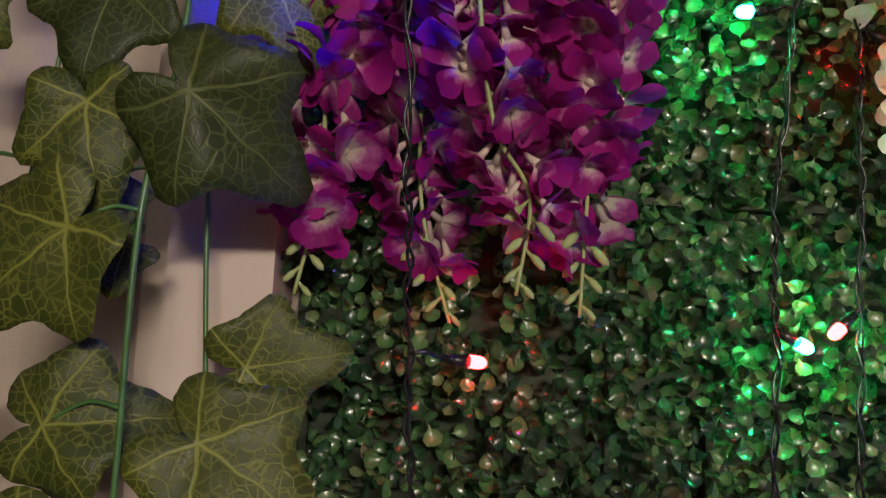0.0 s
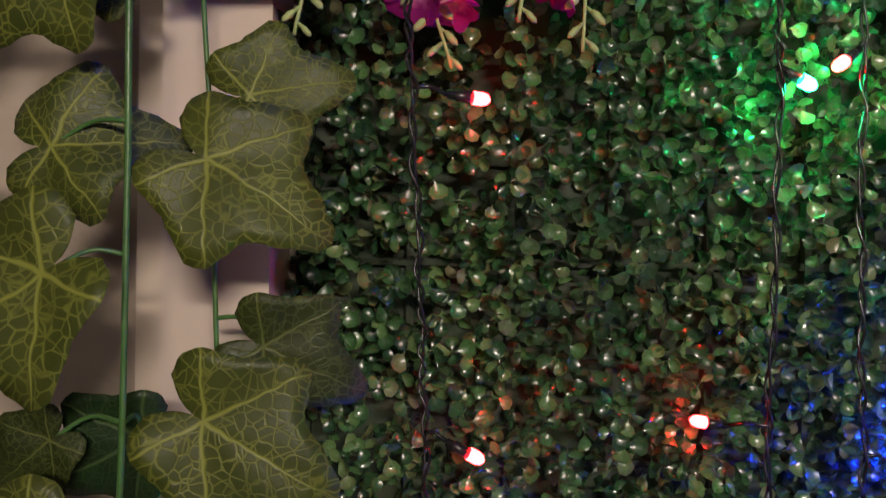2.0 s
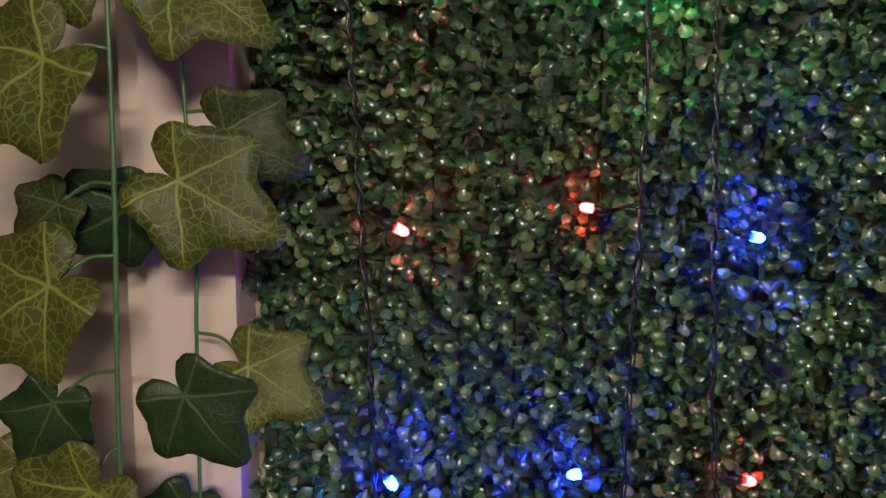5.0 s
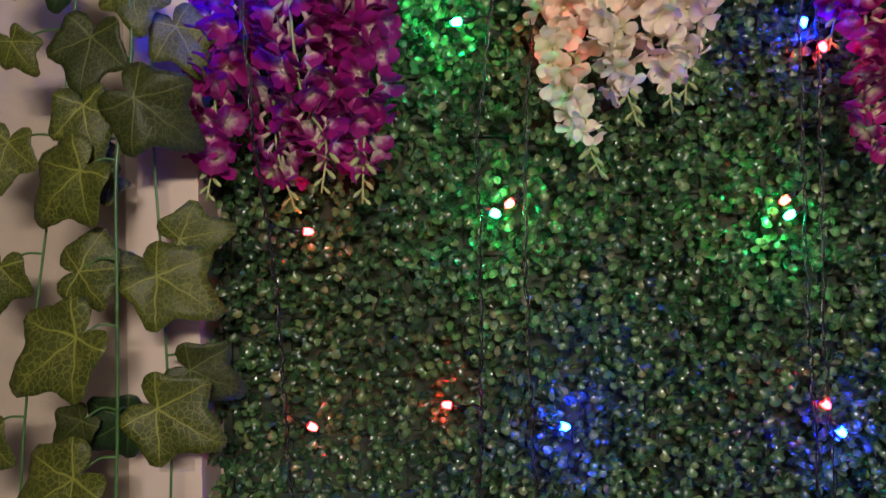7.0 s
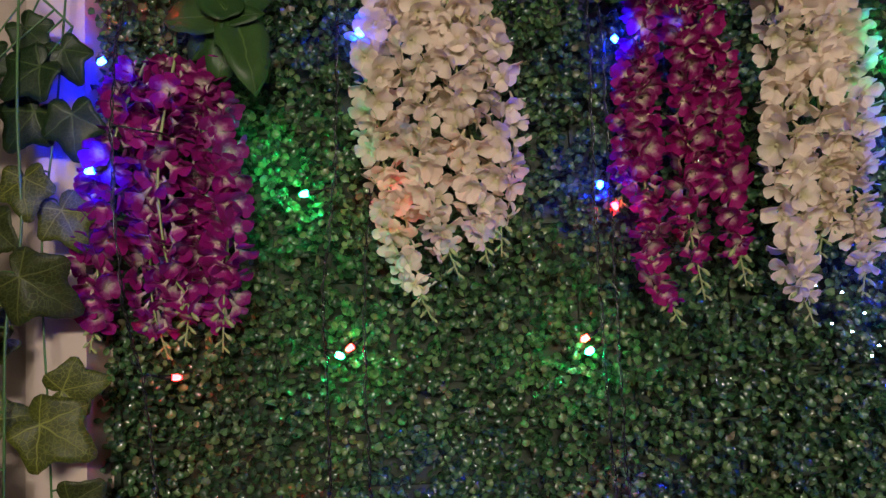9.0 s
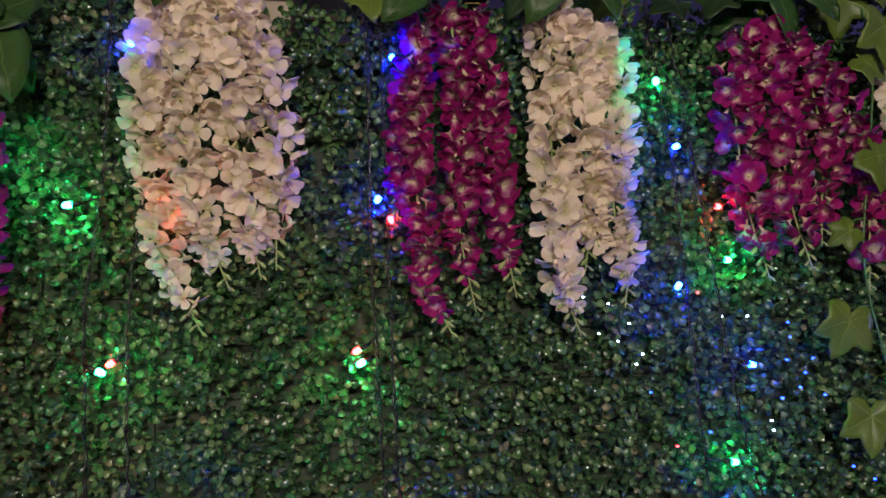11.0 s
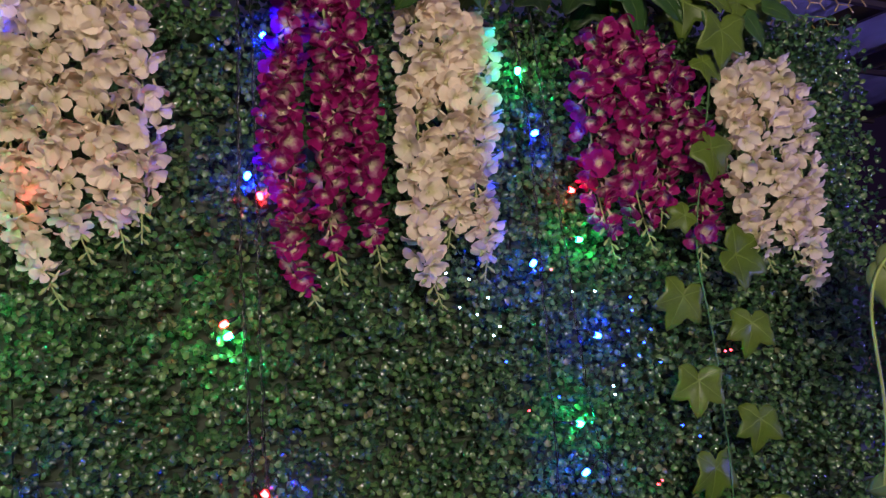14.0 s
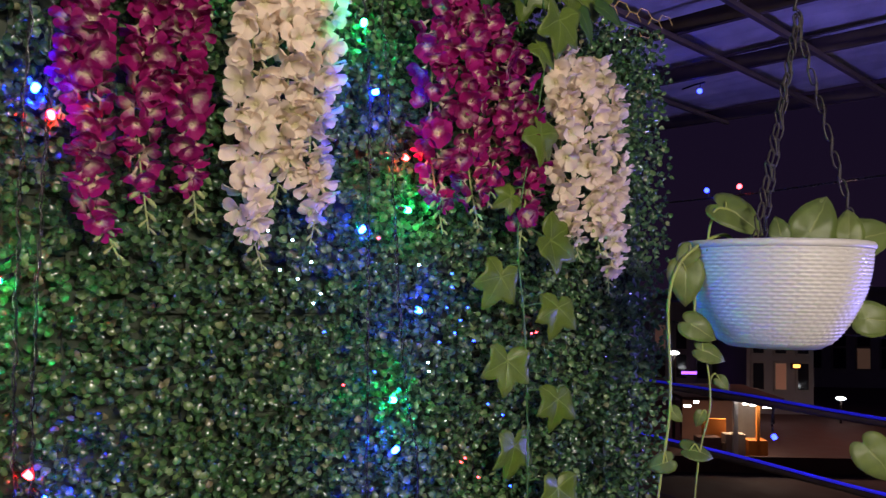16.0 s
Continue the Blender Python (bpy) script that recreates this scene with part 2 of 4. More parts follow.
WICKER = simple("white_wicker_plastic", (0.55, 0.53, 0.53), 0.42, 0, 0.05, 90, 0.0003)
SOIL = simple("soil", (0.035, 0.024, 0.016), 0.95, 0, 0.5, 70, 0.004)
TAPE, tape_nt, tape_b = mat("clear_tape")
tape_b.inputs["Base Color"].default_value = (0.75, 0.68, 0.6, 1)
tape_b.inputs["Roughness"].default_value = 0.12
tape_b.inputs["Alpha"].default_value = 0.16
LED = {"r": glow("led_red", (1.0, 0.0065, 0.0070), LED_L * 0.42), "g": glow("led_green", (0.003, 1.0, 0.26), LED_L * 1.9),
       "b": glow("led_blue", (0.0008, 0.012, 1.0), LED_L * 3.8), "w": glow("led_white", (0.8, 0.9, 1.0), LED_L * 0.35)}
LED_TINY = {k: glow("led_tiny_" + k, c, v) for k, c, v in (("r", (1, 0.03, 0.04), 16), ("g", (0.05, 1, 0.3), 12), ("b", (0.012, 0.04, 1), 16), ("w", (0.6, 0.85, 1), 8))}
LED_FAR = {k: glow("led_far_" + k, c, v) for k, c, v in (("r", (1, 0.06, 0.08), 9), ("g", (0.1, 1, 0.4), 7), ("b", (0.008, 0.014, 1), 30), ("w", (0.7, 0.9, 1), 6))}


# ---- builders ----
WM = {}


def thing(name, at, label, category, group="", kind=""):
    ob = new(name)
    ob.empty_display_size = 0.02
    ob.location = at
    WM[ob.name] = Matrix.Translation(at)
    return tagged(ob, label, category, group, kind)


def attach(ob, parent, m=None):
    m = m or Matrix.Identity(4)
    ob.parent = parent
    ob.matrix_parent_inverse = WM[parent.name].inverted()
    ob.matrix_basis = m
    WM[ob.name] = m
    return ob


def mesh_of(name, bm, material, smooth=True):
    me = bpy.data.meshes.new(name)
    bm.to_mesh(me)
    bm.free()
    if smooth:
        me.shade_smooth()
    me.materials.append(material)
    return me


def part(name, bm, material, parent, label="", smooth=True):
    ob = new(name, mesh_of(name, bm, material, smooth))
    if label:
        ob["label"] = label
    return attach(ob, parent)


def piece(name, me, parent, m, label=""):
    ob = new(name, me)
    if label:
        ob["label"] = label
    return attach(ob, parent, m)


def solid(name, bm, material, label, category, kind="", smooth=False):
    ob = new(name, mesh_of(name, bm, material, smooth))
    WM[ob.name] = Matrix.Identity(4)
    return tagged(ob, label, category, "", kind)


def add_box(bm, x0, x1, y0, y1, z0, z1, bevel=0.0, m=None):
    r = bmesh.ops.create_cube(bm, size=1)
    for v in r["verts"]:
        v.co = Vector(((x0 + x1) / 2 + v.co.x * (x1 - x0), (y0 + y1) / 2 + v.co.y * (y1 - y0), (z0 + z1) / 2 + v.co.z * (z1 - z0)))
        if m:
            v.co = m @ v.co
    if bevel:
        es = list({e for v in r["verts"] for e in v.link_edges})
        bmesh.ops.bevel(bm, geom=es, offset=bevel, segments=2, affect="EDGES")
    return bm


def boxed(*a, **k):
    return add_box(bmesh.new(), *a, **k)


def spline(points, per=8):
    """A smooth line through the points."""
    p = [Vector(q) for q in points]
    p = [2 * p[0] - p[1], *p, 2 * p[-1] - p[-2]]
    out = []
    for a, b, c, d in zip(p, p[1:], p[2:], p[3:]):
        for k in range(per):
            t = k / per
            out.append(0.5 * (2 * b + (c - a) * t + (2 * a - 5 * b + 4 * c - d) * t * t + (3 * b - a - 3 * c + d) * t ** 3))
    return out + [p[-2]]


def add_tube(bm, line, r0, r1=None, sides=6, closed=False):
    r1 = r0 if r1 is None else r1
    rings = []
    ref = Vector((0.3, -0.9, 0.2))
    n = len(line)
    for k, p in enumerate(line):
        if closed:
            way = line[(k + 1) % n] - line[k - 1]
        else:
            way = line[min(k + 1, n - 1)] - line[max(k - 1, 0)]
        way.normalize()
        u = way.cross(ref)
        if u.length < 0.1:
            u = way.cross(Vector((1, 0.1, 0)))
        u.normalize()
        w = way.cross(u)
        r = r0 + (r1 - r0) * k / max(1, n - 1)
        rings.append([bm.verts.new(p + r * (math.cos(a) * u + math.sin(a) * w)) for a in (2 * math.pi * j / sides for j in range(sides))])
    pairs = list(zip(rings, rings[1:]))
    if closed:
        pairs.append((rings[-1], rings[0]))
    for a, b in pairs:
        for j in range(sides):
            bm.faces.new((a[j], a[(j + 1) % sides], b[(j + 1) % sides], b[j]))
    if not closed:
        bm.faces.new(rings[0][::-1])
        bm.faces.new(rings[-1])
    return bm


def add_blob(bm, m, segs=8, rings=5):
    r = bmesh.ops.create_uvsphere(bm, u_segments=segs, v_segments=rings, radius=1.0)
    bmesh.ops.transform(bm, matrix=m, verts=r["verts"])


def aim(at, normal, along, scale=1.0):
    """A pose with local z on the normal and local y along the given way."""
    z = Vector(normal).normalized()
    y = Vector(along)
    y = (y - y.dot(z) * z).normalized()
    x = y.cross(z)
    m = Matrix((x, y, z)).transposed().to_4x4()
    return Matrix.Translation(at) @ m @ Matrix.Diagonal((scale, scale, scale, 1))


def polar_leaf(shape, rings=4, count=44, cup=0.10, fold=0.10, wave=0.04, thick=0.012, seed=0):
    """A leaf of unit length along +y, its outline given by radii at angles from the tip."""
    rng = random.Random(seed)
    bm = bmesh.new()
    angs = [a for a, _ in shape]
    rad = [r for _, r in shape]
    ph = rng.uniform(0, 6)

    def radius(a):
        d = abs((math.degrees(a) + 180) % 360 - 180)
        k = max(i for i in range(len(angs)) if angs[i] <= d + 1e-6)
        if k == len(angs) - 1:
            return rad[-1]
        t = (d - angs[k]) / (angs[k + 1] - angs[k])
        t = t * t * (3 - 2 * t)
        return rad[k] + (rad[k + 1] - rad[k]) * t

    layers = []
    for side in (1, -1):
        mid = bm.verts.new((0, 0, side * thick / 2))
        rows = []
        for i in range(1, rings + 1):
            row = []
            for j in range(count):
                a = 2 * math.pi * j / count
                r = radius(a) * i / rings
                x, y = r * math.sin(a), r * math.cos(a)
                h = -cup * r * r + fold * abs(x) * 0.6 + wave * math.sin(3 * a + ph) * r + 0.05 * math.sin(2.3 * y + ph) * r
                row.append(bm.verts.new((x, y, h + (side * thick / 2 if i < rings else side * thick * 0.1))))
            rows.append(row)
        layers.append((mid, rows))
        for j in range(count):
            k = (j + 1) % count
            tri = (mid, rows[0][k], rows[0][j])
            bm.faces.new(tri if side > 0 else tri[::-1])
            for a, b in zip(rows, rows[1:]):
                q = (a[j], a[k], b[k], b[j])
                bm.faces.new(q if side > 0 else q[::-1])
    top, low = layers[0][1][-1], layers[1][1][-1]
    for j in range(count):
        k = (j + 1) % count
        bm.faces.new((top[j], top[k], low[k], low[j]))
    bmesh.ops.recalc_face_normals(bm, faces=bm.faces)
    return bm


IVY_SHAPE = [(0, 1.0), (6, 0.97), (14, 0.83), (24, 0.69), (33, 0.63), (44, 0.68), (56, 0.75), (64, 0.72), (78, 0.56), (92, 0.47), (106, 0.46), (122, 0.48), (138, 0.46), (154, 0.38), (168, 0.22), (180, 0.08)]
STAR_SHAPE = [(0, 1.0), (12, 0.80), (28, 0.60), (44, 0.78), (54, 0.92), (66, 0.74), (84, 0.58), (104, 0.62), (116, 0.68), (136, 0.58), (158, 0.42), (180, 0.18)]
HEART_SHAPE = [(0, 1.0), (12, 0.86), (30, 0.68), (60, 0.56), (95, 0.52), (125, 0.50), (150, 0.46), (170, 0.34), (180, 0.22)]
OVATE_SHAPE = [(0, 1.0), (10, 0.84), (22, 0.64), (45, 0.45), (80, 0.33), (110, 0.27), (180, 0.14)]


# ---- the setting ----
solid("floor", boxed(-2.6, 3.0, -3.6, 1.7, -0.12, 0.0), CONCRETE, "grey concrete terrace floor", "floor", "structure")
solid("wall_north", boxed(-2.6, 0.44, 0.045, 0.16, 0.0, 2.25), WALLPAINT, "rough beige plastered wall behind the ivy", "wall", "structure")
solid("wall_north_low", boxed(0.443, 1.36, 0.060, 0.14, 0.0, 1.93), BACKING, "dark panel that carries the artificial hedge", "wall", "structure")
solid("wall_west", boxed(-2.75, -2.6, -3.6, 0.16, 0.0, 2.25), WALLPAINT, "beige plastered side wall", "wall", "structure")
solid("wall_south", boxed(-2.75, 3.0, -3.75, -3.6, 0.0, 2.25), WALLPAINT, "beige plastered wall behind the terrace", "wall", "structure")
bm = boxed(-0.068, 0.002, -0.012, 0.043, 0.0, 2.246)
edges = [e for e in bm.edges if all(v.co.x < -0.06 and v.co.y < 0 for v in e.verts)]
bmesh.ops.bevel(bm, geom=edges, offset=0.018, segments=5, affect="EDGES")
pillar = solid("pillar", bm, PLASTER, "smooth beige painted pillar beside the hedge", "pillar", "structure", True)
pillar.data.set_sharp_from_angle(angle=radians(40))
bm = bmesh.new()
add_box(bm, -0.034, -0.004, -0.0135, -0.0122, 1.382, 1.392)
solid("adhesive_tape", bm, TAPE, "strip of clear tape stuck on the pillar", "tape")

# corrugated roof sheets on a steel lattice
ROOF = Matrix.Translation((2.0, 0.4, 2.25)) @ Matrix.Rotation(radians(9), 4, "Z")
for n, (x0, x1) in enumerate(((-5.2, -1.62), (-1.6, -0.42), (-0.4, 0.44), (0.46, 1.02))):
    bm = bmesh.new()
    rows = []
    for k in range(int((x1 - x0) / 0.019) + 1):
        x = x0 + k * 0.019
        z = 0.045 + 0.006 * math.cos(x / 0.076 * 2 * math.pi) + (0.004 if n % 2 else 0.0)
        rows.append([bm.verts.new(ROOF @ Vector((x, y, z + 0.012 * math.sin(2.1 * y + n)))) for y in (-5.0, -2.5, -1.2, -0.6, 0.0, 0.5, 0.9)])
    for a, b in zip(rows, rows[1:]):
        for j in range(len(a) - 1):
            bm.faces.new((a[j], a[j + 1], b[j + 1], b[j]))
    bmesh.ops.solidify(bm, geom=bm.faces[:], thickness=0.002)
    solid("ceiling", bm, SHEET, "pale corrugated roof sheets over the terrace", "ceiling", "structure", True)
lattice = thing("roof_lattice", (2.0, 0.4, 2.25), "dark rusty steel lattice under the roof sheets", "roof frame")
for x in (-4.6, -3.2, -2.0, -1.2, -0.4, 0.0, 0.4, 1.0):
    part("beam", boxed(x - 0.008, x + 0.008, -5.0, 0.9, -0.012, 0.030, m=ROOF), STEEL, lattice, smooth=False)
for y in (-4.4, -3.3, -2.2, -1.5, -0.9, -0.5, -0.14, 0.07, 0.42, 0.85):
    part("purlin", boxed(-5.2, 1.02, y - 0.006, y + 0.006, -0.026, -0.0125, m=ROOF), STEEL, lattice, smooth=False)
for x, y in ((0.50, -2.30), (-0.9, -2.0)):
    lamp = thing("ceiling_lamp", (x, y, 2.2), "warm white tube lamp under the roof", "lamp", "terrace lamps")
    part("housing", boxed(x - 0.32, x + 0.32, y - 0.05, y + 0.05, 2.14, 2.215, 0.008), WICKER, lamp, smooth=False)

# ---- the artificial hedge ----
HX0, HX1, HZ0, HZ1 = 0.004, 1.375, 0.95, 1.985


def boxwood_leaf_points():
    """One cupped spoon-shaped leaf with its stalk, 1 unit long along +y from the stalk's foot."""
    v = [(0, 0, 0), (0.05, 0.22, 0.02), (-0.05, 0.22, 0.02)]
    for x, y in ((0.28, 0.38), (0.43, 0.64), (0.31, 0.92), (0.0, 0.97), (-0.31, 0.92), (-0.43, 0.64), (-0.28, 0.38)):
        v.append((x, y, 0.13 * (abs(x) / 0.4) ** 2 + 0.10 * abs(y - 0.6)))
    v.append((0, 0.60, -0.27))
    f = [(0, 1, 2), (2, 1, 10), (1, 3, 10), (3, 4, 10), (4, 5, 10), (5, 6, 10), (6, 7, 10), (7, 8, 10), (8, 9, 10), (9, 2, 10)]
    return np.array(v), np.array(f)


LV, LF = boxwood_leaf_points()
rs = np.random.RandomState(4)


def sprig_field(x0, x1, z0, z1, step):
    """Feet and ways of leaves that grow in small whorls from short sprigs."""
    foot, tip, norm, size = [], [], [], []
    nx, nz = int((x1 - x0) / step), int((z1 - z0) / step)
    for i in range(nx):
        for k in range(nz):
            sx = x0 + (i + 0.5 + rs.uniform(-0.5, 0.5)) * step
            sz = z0 + (k + 0.5 + rs.uniform(-0.5, 0.5)) * step
            rough = noise.noise(Vector((sx * 28, 0.3, sz * 28))) * 0.015 + noise.noise(Vector((sx * 7, 5.3, sz * 7))) * 0.008
            rough += 0.014 * max(0.0, 1.0 - sx / 0.05)
            lean = np.array([rs.normal(0, 0.30), -1.0, rs.normal(-0.10, 0.30)])
            lean /= np.linalg.norm(lean)
            turn0 = rs.uniform(0, math.pi)
            u = np.cross(lean, (0, 0, 1.0)); u /= np.linalg.norm(u)
            w = np.cross(u, lean)
            for level in range(3):
                y = 0.031 - 0.0135 * level + rough + rs.uniform(-0.003, 0.003)
                spread = (1.38, 1.18, 0.98)[level] + rs.uniform(-0.25, 0.25)
                for half in (0, 1):
                    a = turn0 + level * math.pi / 2 + half * math.pi + rs.uniform(-0.35, 0.35)
                    out = math.cos(a) * u + math.sin(a) * w
                    way = math.sin(spread) * out + math.cos(spread) * lean + np.array([0, 0, -0.22])
                    way /= np.linalg.norm(way)
                    nrm = -math.cos(spread) * out + math.sin(spread) * lean + rs.normal(0, 0.55, 3)
                    base = np.array([sx, y, sz]) + 0.010 * level * lean * 0.4
                    foot.append(base), tip.append(way), norm.append(nrm)
                    size.append(rs.uniform(0.0080, 0.0122))
    return map(np.array, (foot, tip, norm, size))


def leaf_frames(tip, norm):
    z = norm - (norm * tip).sum(1, keepdims=True) * tip
    z /= np.linalg.norm(z, axis=1, keepdims=True)
    return np.cross(tip, z), tip, z


hedge = thing("hedge_wall", (0.69, 0.05, HZ0), "artificial boxwood hedge of small glossy green leaves", "hedge")
foot, tip, norm, size = sprig_field(HX0 + 0.002, HX1, HZ0, HZ1, 0.0131)
# the panel beside the pillar stands a little higher
raised = sprig_field(HX0 + 0.002, 0.30, HZ1, HZ1 + 0.055, 0.0131)
foot, tip, norm, size = (np.concatenate(pair) for pair in zip((foot, tip, norm, size), raised))
fx, fy, fz = leaf_frames(tip, norm)
single = (foot[:, 0] > 0.12) & (foot[:, 0] < 0.20) & (foot[:, 2] > 1.47) & (foot[:, 2] < 1.56) & (foot[:, 1] < 0.018)
keep = np.flatnonzero(~single)
pts = foot[keep, None, :] + size[keep, None, None] * (LV[None, :, 0:1] * fx[keep, None, :] + LV[None, :, 1:2] * fy[keep, None, :] + LV[None, :, 2:3] * fz[keep, None, :])
faces = LF[None] + (np.arange(len(keep)) * len(LV))[:, None, None]
me = bpy.data.meshes.new("leaves")
me.from_pydata(pts.reshape(-1, 3), [], faces.reshape(-1, 3))
me.shade_smooth()
me.materials.append(BOX_LEAF)
ob = new("leaves", me)
ob["kind"] = "stuff"
attach(ob, hedge)
# the moulded grid that holds the sprigs, with its frame
bm = bmesh.new()
for x in np.arange(HX0 + 0.01, HX1, 0.055):
    add_box(bm, x - 0.002, x + 0.002, 0.034, 0.040, HZ0, HZ1 - 0.01)
for z in np.arange(HZ0 + 0.01, HZ1, 0.055):
    add_box(bm, HX0, HX1 - 0.01, 0.0345, 0.0395, z - 0.002, z + 0.002)
part("grid", bm, BACKING, hedge, smooth=False)
# dark sheet added over the wall, so gaps between the leaves stay dark
part("backing", boxed(HX0 + 0.002, HX1 - 0.012, 0.0412, 0.0445, HZ0, HZ1 - 0.03), BACKING, hedge, smooth=False)
part("backing", boxed(HX0 + 0.002, 0.30, 0.0412, 0.0445, HZ1 - 0.028, HZ1 + 0.04), BACKING, hedge, smooth=False)
me1 = bpy.data.meshes.new("leaf")
me1.from_pydata([tuple(p) for p in LV], [], [tuple(map(int, q)) for q in LF])
me1.shade_smooth()
me1.materials.append(BOX_LEAF_ONE)
for k in np.flatnonzero(single)[:300]:
    m = Matrix((fx[k], fy[k], fz[k])).transposed().to_4x4()
    piece("leaf", me1, hedge, Matrix.Translation(foot[k]) @ m @ Matrix.Scale(float(size[k]), 4))

# ---- ivy garlands ----
IVY_BENDS = ((1, 0.20, 0.10), (2, 0.34, 0.13), (3, 0.10, 0.09), (4, 0.28, 0.12))
IVY_MESH = [mesh_of("leaf", polar_leaf(IVY_SHAPE, 5, 60, cup=c, fold=0.26, wave=w, seed=q), IVY) for q, c, w in IVY_BENDS]
# DEEP and DARK are the ivy leaf again, in two darker colours
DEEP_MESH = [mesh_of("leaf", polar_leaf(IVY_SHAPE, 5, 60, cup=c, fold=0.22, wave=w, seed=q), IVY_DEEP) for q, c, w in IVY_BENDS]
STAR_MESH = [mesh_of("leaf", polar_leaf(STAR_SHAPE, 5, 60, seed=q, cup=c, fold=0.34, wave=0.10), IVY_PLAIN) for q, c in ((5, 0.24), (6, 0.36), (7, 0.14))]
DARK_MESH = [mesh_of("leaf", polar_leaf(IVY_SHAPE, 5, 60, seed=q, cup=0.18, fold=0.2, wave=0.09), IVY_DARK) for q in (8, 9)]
rng = random.Random(11)


def garland(name, vine, leaves, meshes, label, group, radius=0.0014):
    """A vine with its leaves: hub x, y, z, tip x and z, and for some the blade's lean to x and z and another leaf kind."""
    line = spline(vine, 10)
    g = thing(name, line[-1], label, "ivy garland", group)
    part("vine", add_tube(bmesh.new(), line, radius, radius * 0.9, 7), VINE, g)
    for x, y, z, tx, tz, *more in leaves:
        at = Vector((x, y, z))
        way = Vector((tx - x, rng.uniform(-0.002, 0.012), tz - z))
        lean = more[:2] if len(more) > 1 else (rng.uniform(-0.25, 0.25), rng.uniform(-0.1, 0.35))
        kinds = more[2] if len(more) > 2 else meshes
        piece("leaf", kinds[rng.randrange(len(kinds))], g, aim(at, Vector((lean[0], -1, lean[1])), way, way.length * (1.16 if meshes is STAR_MESH else 1.03)))
        near = min(line, key=lambda p: (p - at - Vector((0, 0, 0.012))).length)
        mid = (near + at) / 2 + Vector((0, 0.004, 0.005))
        part("petiole", add_tube(bmesh.new(), spline([near, mid, at + Vector((0, 0.0015, 0))], 4), 0.0011, 0.0009, 5), VINE, g)
    return g


garland("ivy_garland", [(-0.030, -0.075, 2.02), (-0.030, -0.080, 1.85), (-0.026, -0.080, 1.727), (-0.035, -0.088, 1.640), (-0.036, -0.088, 1.545), (-0.037, -0.088, 1.440), (-0.040, -0.088, 1.340), (-0.046, -0.085, 1.05)], [
    (-0.061, -0.086, 1.682, -0.052, 1.638, 0.1, 0.1), (-0.016, -0.100, 1.684, 0.028, 1.648, 0.15, -0.1, DEEP_MESH), (-0.060, -0.093, 1.632, -0.102, 1.594, -0.2, 0.1),
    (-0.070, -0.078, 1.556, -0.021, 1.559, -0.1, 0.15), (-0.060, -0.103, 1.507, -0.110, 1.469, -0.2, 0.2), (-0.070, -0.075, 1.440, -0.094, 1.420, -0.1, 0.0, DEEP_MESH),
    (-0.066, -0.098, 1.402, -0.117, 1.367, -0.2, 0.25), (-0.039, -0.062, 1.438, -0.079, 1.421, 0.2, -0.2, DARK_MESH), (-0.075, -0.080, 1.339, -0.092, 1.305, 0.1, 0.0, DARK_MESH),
    (-0.052, -0.098, 1.300, -0.090, 1.260), (-0.060, -0.095, 1.205, -0.070, 1.16), (-0.062, -0.062, 1.650, -0.050, 1.626, 0.2, 0.5), (-0.050, -0.064, 1.628, -0.075, 1.609, 0.3, 0.5)],
    IVY_MESH, "artificial ivy garland with olive green net-veined leaves on a pillar", "ivy garlands")
garland("ivy_garland", [(0.000, -0.040, 2.02), (-0.010, -0.045, 1.86), (-0.022, -0.050, 1.727), (-0.020, -0.052, 1.640), (-0.014, -0.055, 1.560), (-0.011, -0.055, 1.480), (-0.008, -0.055, 1.420), (-0.010, -0.055, 1.340), (-0.014, -0.05, 1.05)], [
    (0.004, -0.064, 1.580, 0.046, 1.588, 0.1, 0.0), (-0.009, -0.080, 1.551, 0.038, 1.520, 0.1, 0.25), (-0.005, -0.092, 1.452, 0.043, 1.423, 0.05, 0.1), (0.011, -0.066, 1.477, 0.052, 1.456, 0.2, -0.1, DEEP_MESH),
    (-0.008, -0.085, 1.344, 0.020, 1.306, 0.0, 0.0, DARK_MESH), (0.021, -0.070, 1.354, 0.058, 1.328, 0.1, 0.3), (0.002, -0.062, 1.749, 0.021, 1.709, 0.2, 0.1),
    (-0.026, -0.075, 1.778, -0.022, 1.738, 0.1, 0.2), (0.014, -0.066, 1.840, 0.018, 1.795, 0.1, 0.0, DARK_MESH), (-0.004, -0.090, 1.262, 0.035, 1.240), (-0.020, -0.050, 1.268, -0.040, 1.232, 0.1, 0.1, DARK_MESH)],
    IVY_MESH, "artificial ivy garland whose leaves reach over the hedge's edge", "ivy garlands", 0.0012)
garland("ivy_garland", [(-0.055, -0.06, 2.02), (-0.065, -0.065, 1.86), (-0.073, -0.070, 1.766), (-0.087, -0.070, 1.661), (-0.101, -0.070, 1.570), (-0.118, -0.070, 1.427), (-0.130, -0.065, 1.25), (-0.14, -0.06, 1.05)], [
    (-0.058, -0.076, 1.738, -0.066, 1.690, 0.0, 0.1, DEEP_MESH), (-0.126, -0.065, 1.738, -0.110, 1.712), (-0.133, -0.060, 1.659, -0.140, 1.618, 0.0, 0.2),
    (-0.135, -0.070, 1.560, -0.146, 1.520), (-0.150, -0.070, 1.430, -0.156, 1.385), (-0.100, -0.06, 1.300, -0.112, 1.262), (-0.084, -0.060, 1.803, -0.099, 1.765, 0.1, -0.1, DARK_MESH)],
    IVY_MESH, "artificial ivy garland hanging loosely before the wall", "ivy garlands", 0.0011)
